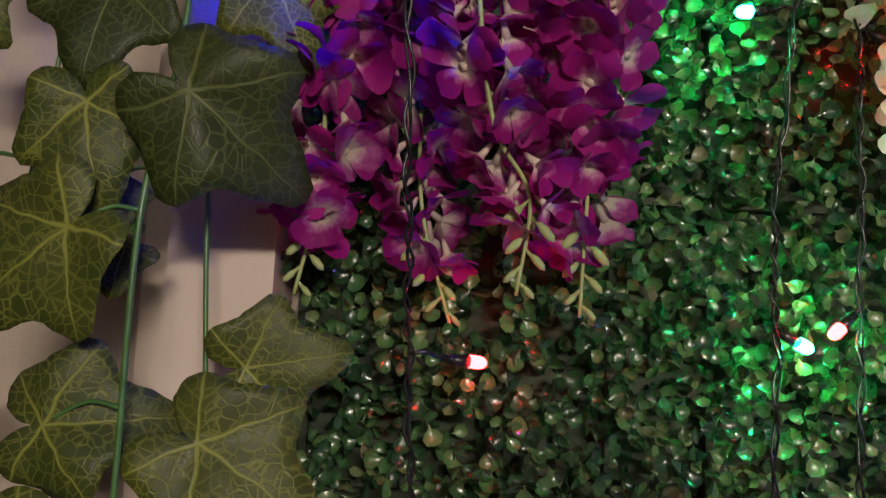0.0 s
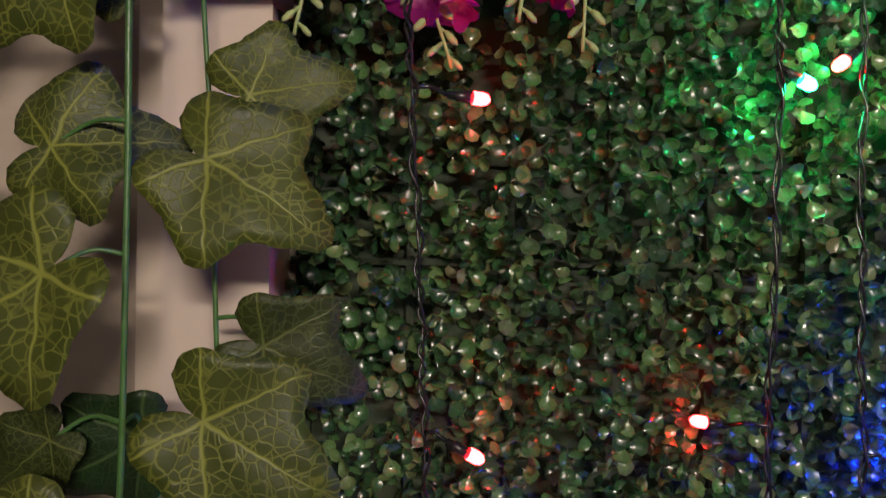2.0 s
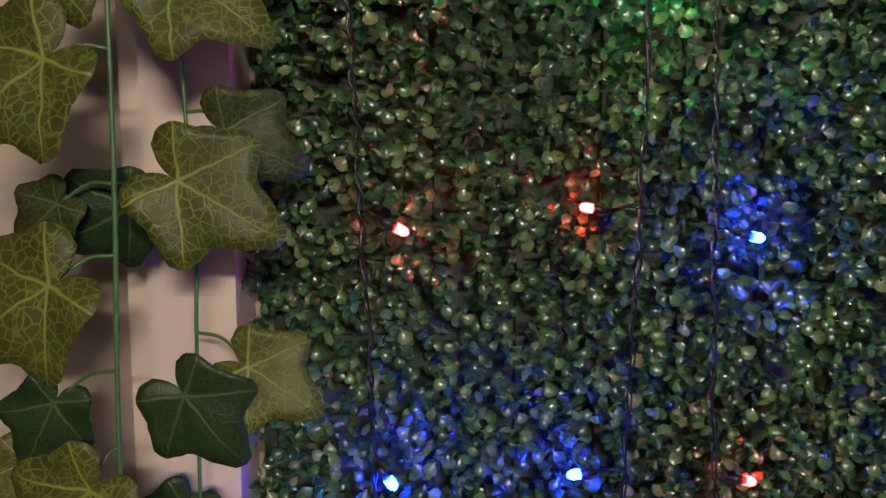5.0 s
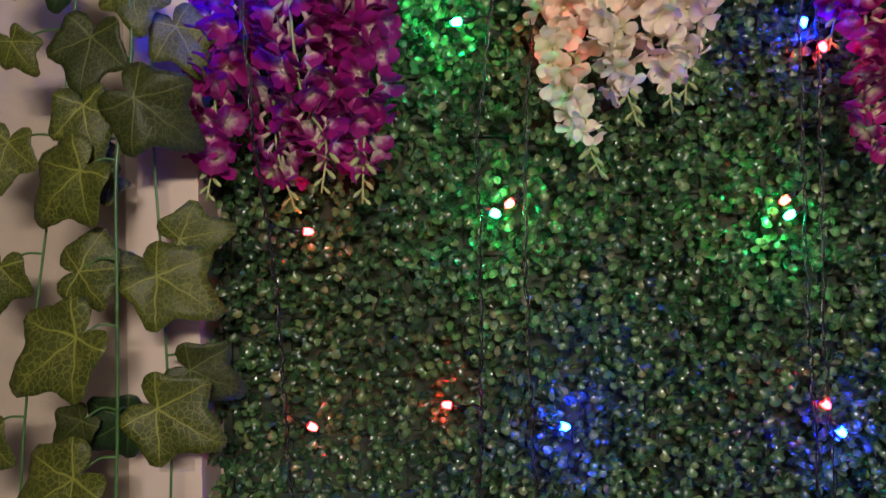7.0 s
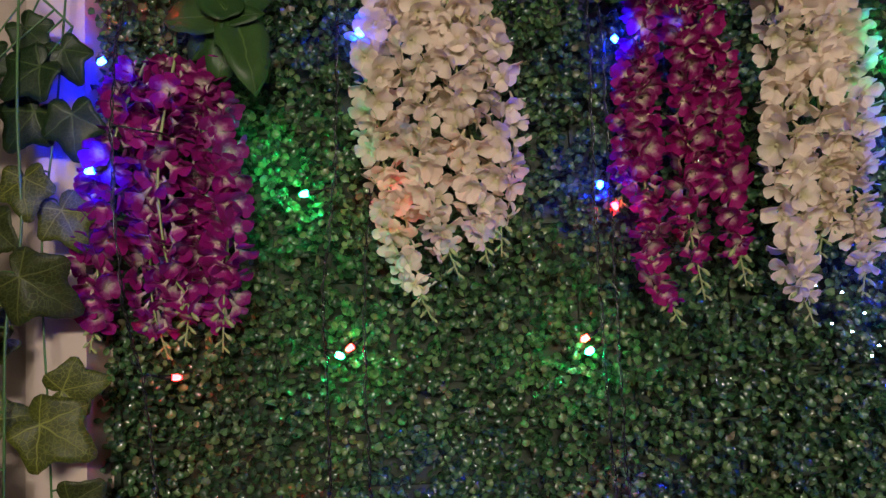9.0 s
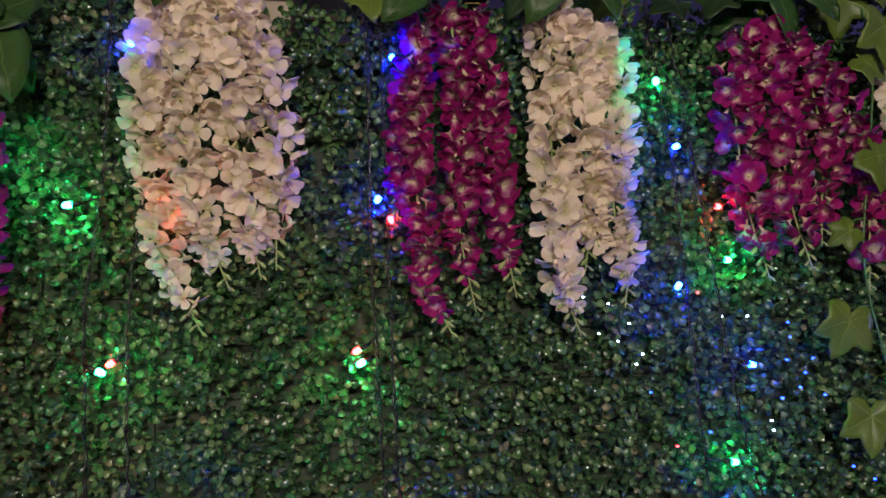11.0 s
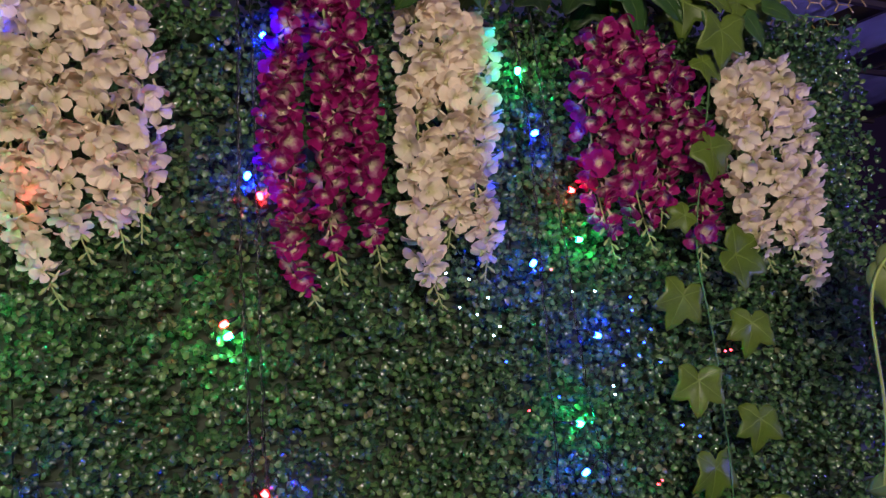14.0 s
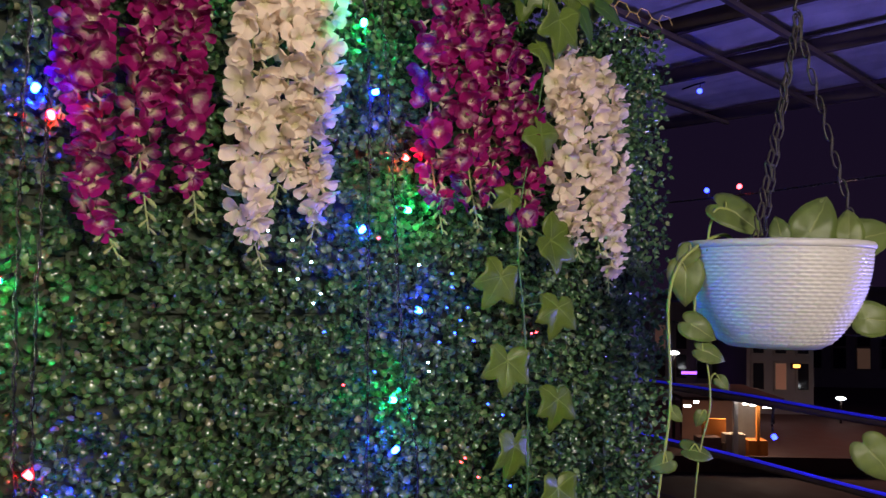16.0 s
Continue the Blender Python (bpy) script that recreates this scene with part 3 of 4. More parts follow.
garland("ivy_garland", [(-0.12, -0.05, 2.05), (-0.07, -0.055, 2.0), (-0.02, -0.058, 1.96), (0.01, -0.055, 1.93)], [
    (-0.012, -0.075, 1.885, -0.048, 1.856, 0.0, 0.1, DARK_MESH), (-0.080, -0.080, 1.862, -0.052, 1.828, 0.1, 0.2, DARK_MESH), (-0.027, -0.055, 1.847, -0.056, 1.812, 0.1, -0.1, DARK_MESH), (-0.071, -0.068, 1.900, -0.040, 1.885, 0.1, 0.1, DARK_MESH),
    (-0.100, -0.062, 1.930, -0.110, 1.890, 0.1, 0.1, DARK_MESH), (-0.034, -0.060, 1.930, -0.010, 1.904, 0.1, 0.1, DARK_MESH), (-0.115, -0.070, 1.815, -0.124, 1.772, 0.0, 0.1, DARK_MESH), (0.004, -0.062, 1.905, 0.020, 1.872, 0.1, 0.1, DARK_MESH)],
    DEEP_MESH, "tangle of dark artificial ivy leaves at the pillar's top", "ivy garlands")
garland("ivy_garland", [(1.090, -0.030, 1.985), (1.086, -0.045, 1.90), (1.066, -0.050, 1.80), (1.052, -0.040, 1.70), (1.052, -0.036, 1.639), (1.065, -0.034, 1.552), (1.071, -0.034, 1.45), (1.073, -0.034, 1.381), (1.075, -0.03, 1.05)], [
    (1.030, -0.030, 1.608, 1.017, 1.572), (1.117, -0.039, 1.570, 1.112, 1.534), (1.040, -0.032, 1.506, 1.036, 1.468),
    (1.112, -0.045, 1.456, 1.107, 1.420), (1.055, -0.030, 1.402, 1.052, 1.362), (1.102, -0.040, 1.655, 1.143, 1.634),
    (1.064, -0.062, 1.782, 1.090, 1.752), (1.032, -0.045, 1.704, 1.012, 1.693), (1.095, -0.060, 1.930, 1.092, 1.886),
    (1.072, -0.050, 1.893, 1.094, 1.874), (1.118, -0.040, 1.345, 1.115, 1.305), (1.060, -0.03, 1.288, 1.055, 1.25)],
    STAR_MESH, "artificial ivy garland with star-shaped green leaves over the hedge", "ivy garlands", 0.0012)


# ---- wisteria bunches ----
def floret_mesh(name, material, seed):
    """A soft floret that opens to +z: broad rounded petals, cupped and curled, round a short throat."""
    r = random.Random(seed)
    bm = bmesh.new()
    count = 4 + (seed % 2)
    bell = radians((68, 52, 40, 60)[seed % 4])
    for k in range(count):
        a = 2 * math.pi * k / count + r.uniform(-0.22, 0.22)
        length, width = r.uniform(0.0175, 0.0225), r.uniform(0.0076, 0.0096)
        if material is not WHITE:
            length, width = length * 1.0, width * 0.98
        else:
            length, width = length * 1.02, width * 0.96
        slope = bell * (0.98 if material is WHITE else 0.9) + r.uniform(-0.25, 0.25)
        flare = r.uniform(0.0, 0.9)
        cup = r.uniform(0.10, 0.50) * (1 if r.random() < 0.7 else -0.6)
        ph = r.uniform(0, 6)
        rows, rr, h, last = [], 0.0, 0.002, 0.0
        for t, wd in ((0.0, 0.20), (0.2, 0.42), (0.42, 0.78), (0.62, 0.98), (0.80, 0.98), (0.93, 0.74), (1.0, 0.38)):
            bend = slope + flare * t * t
            rr += (t - last) * length * math.sin(bend)
            h += (t - last) * length * math.cos(bend)
            last = t
            row = []
            for u in (-1, -0.6, -0.2, 0.2, 0.6, 1):
                q = rr * (1 - 0.05 * u * u * t)
                z = h + cup * width * wd * u * u + 0.0009 * t * math.sin(7 * t + 2.4 * u + ph)
                row.append(bm.verts.new((q * math.cos(a) - u * width * wd * math.sin(a), q * math.sin(a) + u * width * wd * math.cos(a), z)))
            rows.append(row)
        for p, q in zip(rows, rows[1:]):
            for j in range(5):
                bm.faces.new((p[j], p[j + 1], q[j + 1], q[j]))
    add_tube(bm, [Vector((0, 0, -0.007)), Vector((0, 0, -0.002)), Vector((0, 0, 0.004))], 0.0012, 0.0026, 6)
    return mesh_of(name, bm, material)


FLORETS = {m.name: [floret_mesh("floret", m, s) for s in range(20, 28)] for m in (PURPLE, MAGENTA, WHITE)}
OVATE = [mesh_of("leaf", polar_leaf(OVATE_SHAPE, seed=s, cup=0.2, fold=0.3, wave=0.04, count=28, rings=3), WISTERIA_LEAF) for s in (31, 32, 33)]


def raceme(bunch, line, material, seed, full, r0, buds=0.042, bare=False):
    """A hanging stem with florets all round, and buds at its end."""
    r = random.Random(seed)
    pts = spline(line, 12)
    lens = [0.0]
    for a, b in zip(pts, pts[1:]):
        lens.append(lens[-1] + (b - a).length)
    total = lens[-1]

    def at(s):
        k = max(i for i, q in enumerate(lens) if q <= s)
        if k == len(pts) - 1:
            return pts[-1].copy()
        return pts[k].lerp(pts[k + 1], (s - lens[k]) / max(1e-6, lens[k + 1] - lens[k]))

    bm = bmesh.new()
    add_tube(bm, pts, 0.0016, 0.0009, 6)
    s = total - buds
    k = 0
    while s < total:
        p = at(s)
        side = 1 if k % 2 else -1
        size = 1.0 - 0.5 * (s - total + buds) / buds
        way = Vector((side * 0.8, -0.3, -0.8)).normalized()
        add_tube(bm, [p, p + way * 0.006 * size], 0.0007, 0.0010, 5)
        add_blob(bm, aim(p + way * 0.011 * size, Vector((0.1, -1, 0.1)), way) @ Matrix.Diagonal((0.0026 * size, 0.0066 * size, 0.0022 * size, 1)), 7, 5)
        s += 0.0072
        k += 1
    stem = part("raceme", bm, STEM, bunch, "pale green stem with small buds at its end")
    s, a = 0.004, r.uniform(0, 6)
    while s < total - buds * 0.8:
        p = at(s)
        f = s / total
        rad = r0 * (1.0 if f < 0.55 else 1.0 - 1.3 * (f - 0.55)) * r.uniform(0.75, 1.15)
        out = Vector((math.cos(a), -abs(math.sin(a)) if r.random() < 0.82 else math.sin(a), r.uniform(-0.35, 0.15))).normalized()
        if (bare and r.random() < 0.75) or (material is not WHITE and f > 0.68 and r.random() < 0.4):
            out = Vector((out.x, 0.4 * abs(out.y), out.z)).normalized()
        face = (0.7 * out + Vector((r.uniform(-0.5, 0.5), r.uniform(-0.45, 0.15), r.uniform(-1.3, -0.25)))).normalized()
        size = (1.0 if f < 0.7 else 1.0 - 0.55 * (f - 0.7)) * r.uniform(0.82, 1.12) * full
        spin = Vector((r.uniform(-1, 1), r.uniform(-1, 1), r.uniform(-1, 1)))
        piece("floret", FLORETS[material.name][r.randrange(8)], stem, aim(p + rad * out, face, spin, size))
        s += r.uniform(0.0046, 0.0068) if material is WHITE else r.uniform(0.0046, 0.0070)
        a += 2.4 + r.uniform(-0.4, 0.4)
    return stem


def wisteria(label, material, top, lines, leaves, seed, full=0.95, r0=0.012):
    b = thing("wisteria_bunch", top, label, "artificial flower", "wisteria bunches on the hedge")
    for n, line in enumerate(lines):
        raceme(b, line, material, seed * 10 + n, full, r0, bare=(seed == 1 and n == 2))
    r = random.Random(seed)
    for x, z, tx, tz in leaves:
        at = Vector((x, -0.045 + r.uniform(-0.012, 0.006), z))
        way = Vector((tx - x, r.uniform(-0.02, 0.0), tz - z))
        piece("leaf", OVATE[r.randrange(3)], b, aim(at, Vector((r.uniform(-0.4, 0.4), -1, r.uniform(0.0, 0.5))), way, way.length), "dark green pointed leaf")
    part("stalk", add_tube(bmesh.new(), spline([(top[0], 0.02, top[2] + 0.03), (top[0], -0.02, top[2] + 0.02), top], 5), 0.0022, 0.0018, 6), VINE, b)
    return b


wisteria("purple artificial wisteria bunch hanging beside the pillar", PURPLE, (0.100, -0.03, 1.915), [
    [(0.070, -0.025, 1.905), (0.045, -0.038, 1.83), (0.028, -0.042, 1.73), (0.026, -0.040, 1.66), (0.017, -0.038, 1.612)],
    [(0.085, -0.020, 1.905), (0.072, -0.020, 1.83), (0.070, -0.020, 1.74), (0.072, -0.022, 1.66), (0.088, -0.024, 1.602)],
    [(0.105, -0.040, 1.905), (0.094, -0.054, 1.82), (0.093, -0.060, 1.757), (0.102, -0.060, 1.690), (0.119, -0.058, 1.658), (0.115, -0.056, 1.615)],
    [(0.115, -0.02, 1.90), (0.128, -0.030, 1.82), (0.128, -0.026, 1.74), (0.125, -0.022, 1.67), (0.128, -0.022, 1.640)],
    [(0.125, -0.025, 1.895), (0.148, -0.036, 1.81), (0.152, -0.038, 1.72), (0.148, -0.040, 1.66), (0.146, -0.040, 1.607)]],
    [(0.150, 1.935, 0.085, 1.950), (0.150, 1.930, 0.108, 1.902), (0.160, 1.925, 0.146, 1.868), (0.165, 1.930, 0.200, 1.878), (0.160, 1.940, 0.135, 1.998),
     (0.165, 1.945, 0.205, 1.985), (0.170, 1.925, 0.186, 1.850), (0.158, 1.935, 0.196, 1.938), (0.150, 1.93, 0.118, 1.975)], 1)
wisteria("creamy white artificial wisteria bunch on the hedge", WHITE, (0.350, -0.02, 1.995), [
    [(0.318, -0.015, 1.985), (0.300, -0.022, 1.91), (0.303, -0.024, 1.83), (0.312, -0.022, 1.75), (0.328, -0.018, 1.68), (0.350, -0.016, 1.628)],
    [(0.345, -0.020, 1.99), (0.340, -0.034, 1.91), (0.345, -0.038, 1.82), (0.355, -0.034, 1.74), (0.378, -0.028, 1.670)],
    [(0.375, -0.020, 1.985), (0.382, -0.034, 1.91), (0.388, -0.036, 1.82), (0.398, -0.032, 1.74), (0.408, -0.026, 1.680)],
    [(0.395, -0.015, 1.98), (0.422, -0.024, 1.90), (0.428, -0.024, 1.82), (0.424, -0.020, 1.75), (0.422, -0.016, 1.690)]],
    [(0.330, 1.995, 0.290, 1.985), (0.335, 2.0, 0.310, 1.955)], 2, 0.85, 0.012)
wisteria("magenta artificial wisteria bunch with yellow throats on the hedge", MAGENTA, (0.610, -0.03, 1.975), [
    [(0.580, -0.02, 1.965), (0.572, -0.034, 1.90), (0.566, -0.038, 1.82), (0.566, -0.038, 1.74), (0.570, -0.036, 1.67), (0.596, -0.032, 1.614)],
    [(0.612, -0.022, 1.968), (0.615, -0.034, 1.89), (0.612, -0.036, 1.80), (0.608, -0.036, 1.72), (0.620, -0.032, 1.638)],
    [(0.635, -0.02, 1.965), (0.646, -0.030, 1.89), (0.650, -0.032, 1.80), (0.654, -0.030, 1.72), (0.664, -0.028, 1.650)],
    [(0.575, -0.015, 1.90), (0.556, -0.022, 1.84), (0.552, -0.022, 1.78), (0.545, -0.02, 1.735)]],
    [(0.575, 1.975, 0.535, 1.930), (0.60, 1.985, 0.560, 1.990)], 3, 0.80, 0.008)
wisteria("white artificial wisteria bunch with two strands on the hedge", WHITE, (0.742, -0.03, 1.975), [
    [(0.722, -0.02, 1.965), (0.712, -0.034, 1.89), (0.710, -0.036, 1.80), (0.712, -0.034, 1.72), (0.714, -0.030, 1.66), (0.730, -0.026, 1.608)],
    [(0.742, -0.02, 1.968), (0.744, -0.036, 1.90), (0.746, -0.038, 1.82), (0.748, -0.034, 1.74), (0.740, -0.026, 1.675)],
    [(0.765, -0.018, 1.96), (0.784, -0.032, 1.89), (0.776, -0.034, 1.80), (0.774, -0.034, 1.73), (0.784, -0.032, 1.68), (0.780, -0.026, 1.634)]],
    [(0.725, 1.985, 0.690, 1.940), (0.765, 1.990, 0.785, 1.935)], 4, 0.90, 0.012)
wisteria("magenta artificial wisteria bunch beside the ivy on the hedge", MAGENTA, (0.985, -0.03, 1.955), [
    [(0.950, -0.02, 1.945), (0.925, -0.034, 1.88), (0.920, -0.036, 1.80), (0.925, -0.034, 1.73), (0.945, -0.028, 1.655)],
    [(0.975, -0.02, 1.945), (0.968, -0.038, 1.88), (0.968, -0.040, 1.80), (0.975, -0.036, 1.73), (0.995, -0.030, 1.664)],
    [(1.000, -0.02, 1.94), (1.012, -0.036, 1.88), (1.018, -0.038, 1.80), (1.012, -0.034, 1.74), (1.008, -0.030, 1.690)],
    [(1.020, -0.02, 1.93), (1.046, -0.030, 1.87), (1.062, -0.034, 1.80), (1.068, -0.032, 1.73), (1.060, -0.028, 1.640)]],
    [(0.965, 1.975, 0.925, 1.965), (0.985, 1.975, 1.0, 1.92), (1.01, 1.98, 1.045, 1.94)], 5, 0.86, 0.013)
wisteria("pale white artificial wisteria bunch at the hedge's end", WHITE, (1.160, -0.02, 1.935), [
    [(1.130, -0.015, 1.925), (1.122, -0.030, 1.86), (1.122, -0.034, 1.79), (1.132, -0.032, 1.71), (1.168, -0.026, 1.630)],
    [(1.160, -0.015, 1.91), (1.166, -0.036, 1.84), (1.172, -0.040, 1.77), (1.185, -0.036, 1.70), (1.200, -0.030, 1.640)],
    [(1.190, -0.012, 1.915), (1.212, -0.028, 1.85), (1.220, -0.030, 1.77), (1.224, -0.028, 1.70), (1.228, -0.02, 1.585)]],
    [(1.150, 1.955, 1.185, 1.92), (1.17, 1.965, 1.215, 1.955)], 6, 0.88, 0.014)

# ---- ledge on the hedge's top: gold wire mesh and dark leaves ----
solid("log", add_tube(bmesh.new(), spline([(0.33, 0.03, 2.03), (0.45, 0.025, 2.028), (0.56, 0.03, 2.032)], 6), 0.022, 0.024, 12), WOOD, "weathered wooden bar above the hedge", "wood", "", True)
net = thing("wire_mesh", (0.95, 0.02, 1.975), "gold hexagonal wire mesh along the hedge's top", "wire mesh")
bm = bmesh.new()
for i in range(34):
    for k in range(2):
        cx, cz = 0.575 + i * 0.0242, 1.972 + k * 0.021 + (0.0105 if i % 2 else 0)
        c = [Vector((cx + 0.016 * math.cos(q), 0.022 - 0.02 * k, cz + 0.0121 * math.sin(q) / 1.0)) for q in (0, 1.047, 2.094, 3.1416)]
        for a, b in zip(c, c[1:]):
            add_tube(bm, [a, b], 0.0009, 0.0009, 4)
part("wire", bm, GOLD, net)
rng = random.Random(5)
TOP = thing("ivy_garland", (0.95, 0.0, 1.98), "dark artificial ivy leaves lying along the hedge's top", "ivy garland", "ivy garlands")
part("vine", add_tube(bmesh.new(), spline([(0.5, 0.0, 1.995), (0.7, -0.01, 1.985), (0.9, 0.0, 1.99), (1.1, -0.01, 1.985), (1.33, 0.0, 1.98)], 10), 0.0014, 0.0012, 6), VINE, TOP)
for x in (0.53, 0.70, 0.79, 0.87, 0.92, 0.95, 0.98, 1.03, 1.07, 1.10, 1.15, 1.18):
    at = Vector((x, rng.uniform(-0.04, -0.01), rng.uniform(1.972, 1.992)))
    way = Vector((rng.uniform(-0.03, 0.035), -0.012, rng.uniform(-0.042, -0.012)))
    piece("leaf", (DARK_MESH + STAR_MESH)[rng.randrange(5)], TOP, aim(at, Vector((rng.uniform(-0.4, 0.4), -1, rng.uniform(0.1, 0.7))), way, rng.uniform(0.038, 0.05)))

# ---- string lights ----
SOCKET = mesh_of("socket", add_tube(bmesh.new(), [Vector((0, 0, 0)), Vector((0, 0.004, 0)), Vector((0, 0.0045, 0)), Vector((0, 0.012, 0))], 0.0018, 0.0028, 8), BLACK)


def led_mesh(material, r, length):
    bm = bmesh.new()
    rows = [(0.0, 1.0), (length * 0.55, 1.0), (length * 0.8, 0.8), (length * 0.95, 0.4), (length, 0.08)]
    prev = None
    for y, k in rows:
        ring = [bm.verts.new((r * k * math.cos(a), y, r * k * math.sin(a))) for a in (j * math.pi / 5 for j in range(10))]
        if prev:
            for j in range(10):
                bm.faces.new((prev[j], prev[(j + 1) % 10], ring[(j + 1) % 10], ring[j]))
        else:
            bm.faces.new(ring[::-1])
        prev = ring
    bm.faces.new(prev)
    return mesh_of("led", bm, material)


LED_MESH = {k: led_mesh(m, 0.0031, 0.0082) for k, m in LED.items()}
LED_WORD = {"r": "lit red LED", "g": "lit green LED", "b": "lit blue LED", "w": "lit white LED"}


def string_light(label, cable, leds, seed):
    r = random.Random(seed)
    line = spline(cable, 26)
    s = thing("string_light", line[0], label, "string lights", "string lights on the hedge")
    bm = bmesh.new()
    for ph in (0.0, math.pi):
        tw = []
        for k, p in enumerate(line):
            a = k * 0.75 + ph + 1.2 * math.sin(k * 0.13 + seed)
            wig = 0.0007 * math.sin(k * 0.37 + seed) + 0.0008 * math.sin(k * 0.91 + 2 * seed)
            tw.append(p + Vector((0.0012 * math.cos(a) + wig, 0.0012 * math.sin(a), 0)))
        add_tube(bm, tw, 0.00075, 0.00075, 5)
    part("cable", bm, BLACK, s)
    for x, y, z, c in leds:
        at = Vector((x, y, z))
        near = min(line, key=lambda p: (p - at - Vector((0, 0, 0.008))).length)
        way = (at - near)
        way.normalize()
        foot = at - way * 0.012
        part("lead", add_tube(bmesh.new(), [near, (near + foot) / 2 + Vector((0, -0.001, 0.002)), foot], 0.0010, 0.0012, 5), BLACK, s)
        m = aim(foot, Vector((0.2, -1, 0.3)), way)
        sock = piece("socket", SOCKET, s, m)
        piece("led", LED_MESH[c], sock, m @ Matrix.Translation((0, 0.0118, 0)), LED_WORD[c])
    return s


string_light("black twisted cable with red and blue LEDs near the pillar", [(0.056, -0.02, 2.0), (0.060, -0.075, 1.90), (0.062, -0.090, 1.78), (0.067, -0.080, 1.66), (0.070, -0.045, 1.585), (0.075, -0.032, 1.50), (0.078, -0.03, 1.43), (0.084, -0.03, 1.314), (0.085, -0.03, 1.15), (0.085, -0.03, 0.96)], [
    (0.056, -0.030, 2.000, "r"), (0.037, -0.030, 1.902, "b"), (0.046, -0.072, 1.780, "b"), (0.138, -0.030, 1.811, "g"), (0.097, -0.038, 1.585, "r"), (0.098, -0.040, 1.427, "r"), (0.088, -0.02, 1.275, "b"), (0.088, -0.03, 1.12, "r")], 1)
string_light("black twisted cable with LEDs behind the white wisteria", [(0.265, -0.015, 1.99), (0.262, -0.02, 1.90), (0.256, -0.02, 1.78), (0.242, -0.025, 1.66), (0.243, -0.025, 1.58), (0.242, -0.022, 1.43), (0.238, -0.022, 1.313), (0.236, -0.02, 1.15), (0.235, -0.02, 0.96)], [
    (0.284, -0.034, 1.929, "b"), (0.229, -0.024, 1.761, "g"), (0.250, -0.018, 1.599, "g"), (0.220, 0.002, 1.430, "r"), (0.211, -0.01, 1.268, "b"), (0.215, -0.02, 1.11, "g")], 2)
string_light("second black twisted cable of the pair on the hedge", [(0.300, -0.01, 1.99), (0.296, -0.012, 1.90), (0.293, -0.010, 1.78), (0.284, -0.025, 1.68), (0.281, -0.028, 1.56), (0.284, -0.028, 1.44), (0.288, -0.028, 1.33), (0.296, -0.028, 1.15), (0.30, -0.028, 0.96)], [
    (0.308, -0.008, 1.755, "r"), (0.270, -0.026, 1.607, "r"), (0.309, -0.024, 1.418, "b"), (0.311, -0.02, 1.266, "r"), (0.31, -0.02, 1.11, "b")], 3)
string_light("black twisted cable with LEDs beside the magenta wisteria", [(0.522, -0.015, 1.99), (0.522, -0.022, 1.90), (0.518, -0.024, 1.75), (0.518, -0.026, 1.62), (0.520, -0.026, 1.50), (0.524, -0.026, 1.40), (0.53, -0.025, 1.2), (0.53, -0.025, 0.96)], [
    (0.501, -0.028, 1.606, "r"), (0.505, -0.030, 1.594, "g"), (0.526, -0.018, 1.436, "r"), (0.500, -0.02, 1.277, "b"), (0.505, -0.02, 1.12, "r")], 4)
string_light("black twisted cable with LEDs close to its neighbour", [(0.536, -0.012, 1.99), (0.537, -0.016, 1.90), (0.536, -0.018, 1.75), (0.534, -0.024, 1.62), (0.534, -0.024, 1.48), (0.540, -0.024, 1.36), (0.548, -0.02, 1.15), (0.55, -0.02, 0.96)], [
    (0.547, -0.030, 1.917, "b"), (0.539, -0.024, 1.742, "r"), (0.530, 0.004, 1.768, "b"), (0.544, -0.026, 1.412, "b"), (0.565, -0.02, 1.26, "g")], 5)
string_light("black twisted cable with LEDs between white and magenta wisteria", [(0.838, -0.012, 1.99), (0.843, -0.018, 1.885), (0.850, -0.020, 1.80), (0.850, -0.022, 1.70), (0.852, -0.022, 1.60), (0.854, -0.024, 1.41), (0.86, -0.02, 1.2), (0.86, -0.02, 0.96)], [
    (0.840, -0.030, 1.887, "g"), (0.843, -0.034, 1.659, "b"), (0.884, -0.022, 1.469, "g"), (0.885, -0.02, 1.32, "b"), (0.875, -0.02, 1.18, "r")], 6)
string_light("black twisted cable with LEDs near the star-leaved ivy", [(0.862, -0.012, 1.99), (0.865, -0.018, 1.90), (0.872, -0.022, 1.803), (0.880, -0.024, 1.70), (0.892, -0.024, 1.56), (0.905, -0.024, 1.46), (0.918, -0.024, 1.398), (0.93, -0.02, 1.2), (0.94, -0.02, 0.96)], [
    (0.855, -0.024, 1.807, "b"), (0.894, -0.016, 1.740, "r"), (0.900, -0.008, 1.680, "g"), (0.912, -0.030, 1.570, "b"), (0.888, -0.026, 1.416, "b"), (0.94, -0.02, 1.27, "g")], 7)

# fine fairy lights on silver wire
TINY = {k: led_mesh(LED_TINY[k], 0.0012, 0.0030) for k in LED}


def fairy(label, wire, leds, seed):
    line = spline(wire, 14)
    s = thing("fairy_light", line[0], label, "fairy lights", "fairy lights on the hedge")
    part("wire", add_tube(bmesh.new(), line, 0.0003, 0.0003, 4), CHAIN, s)
    for x, z, c in leds:
        piece("led", TINY[c], s, aim((x, -0.016, z), (0, 0, 1), (0.2, -1, -0.1)), LED_WORD[c])


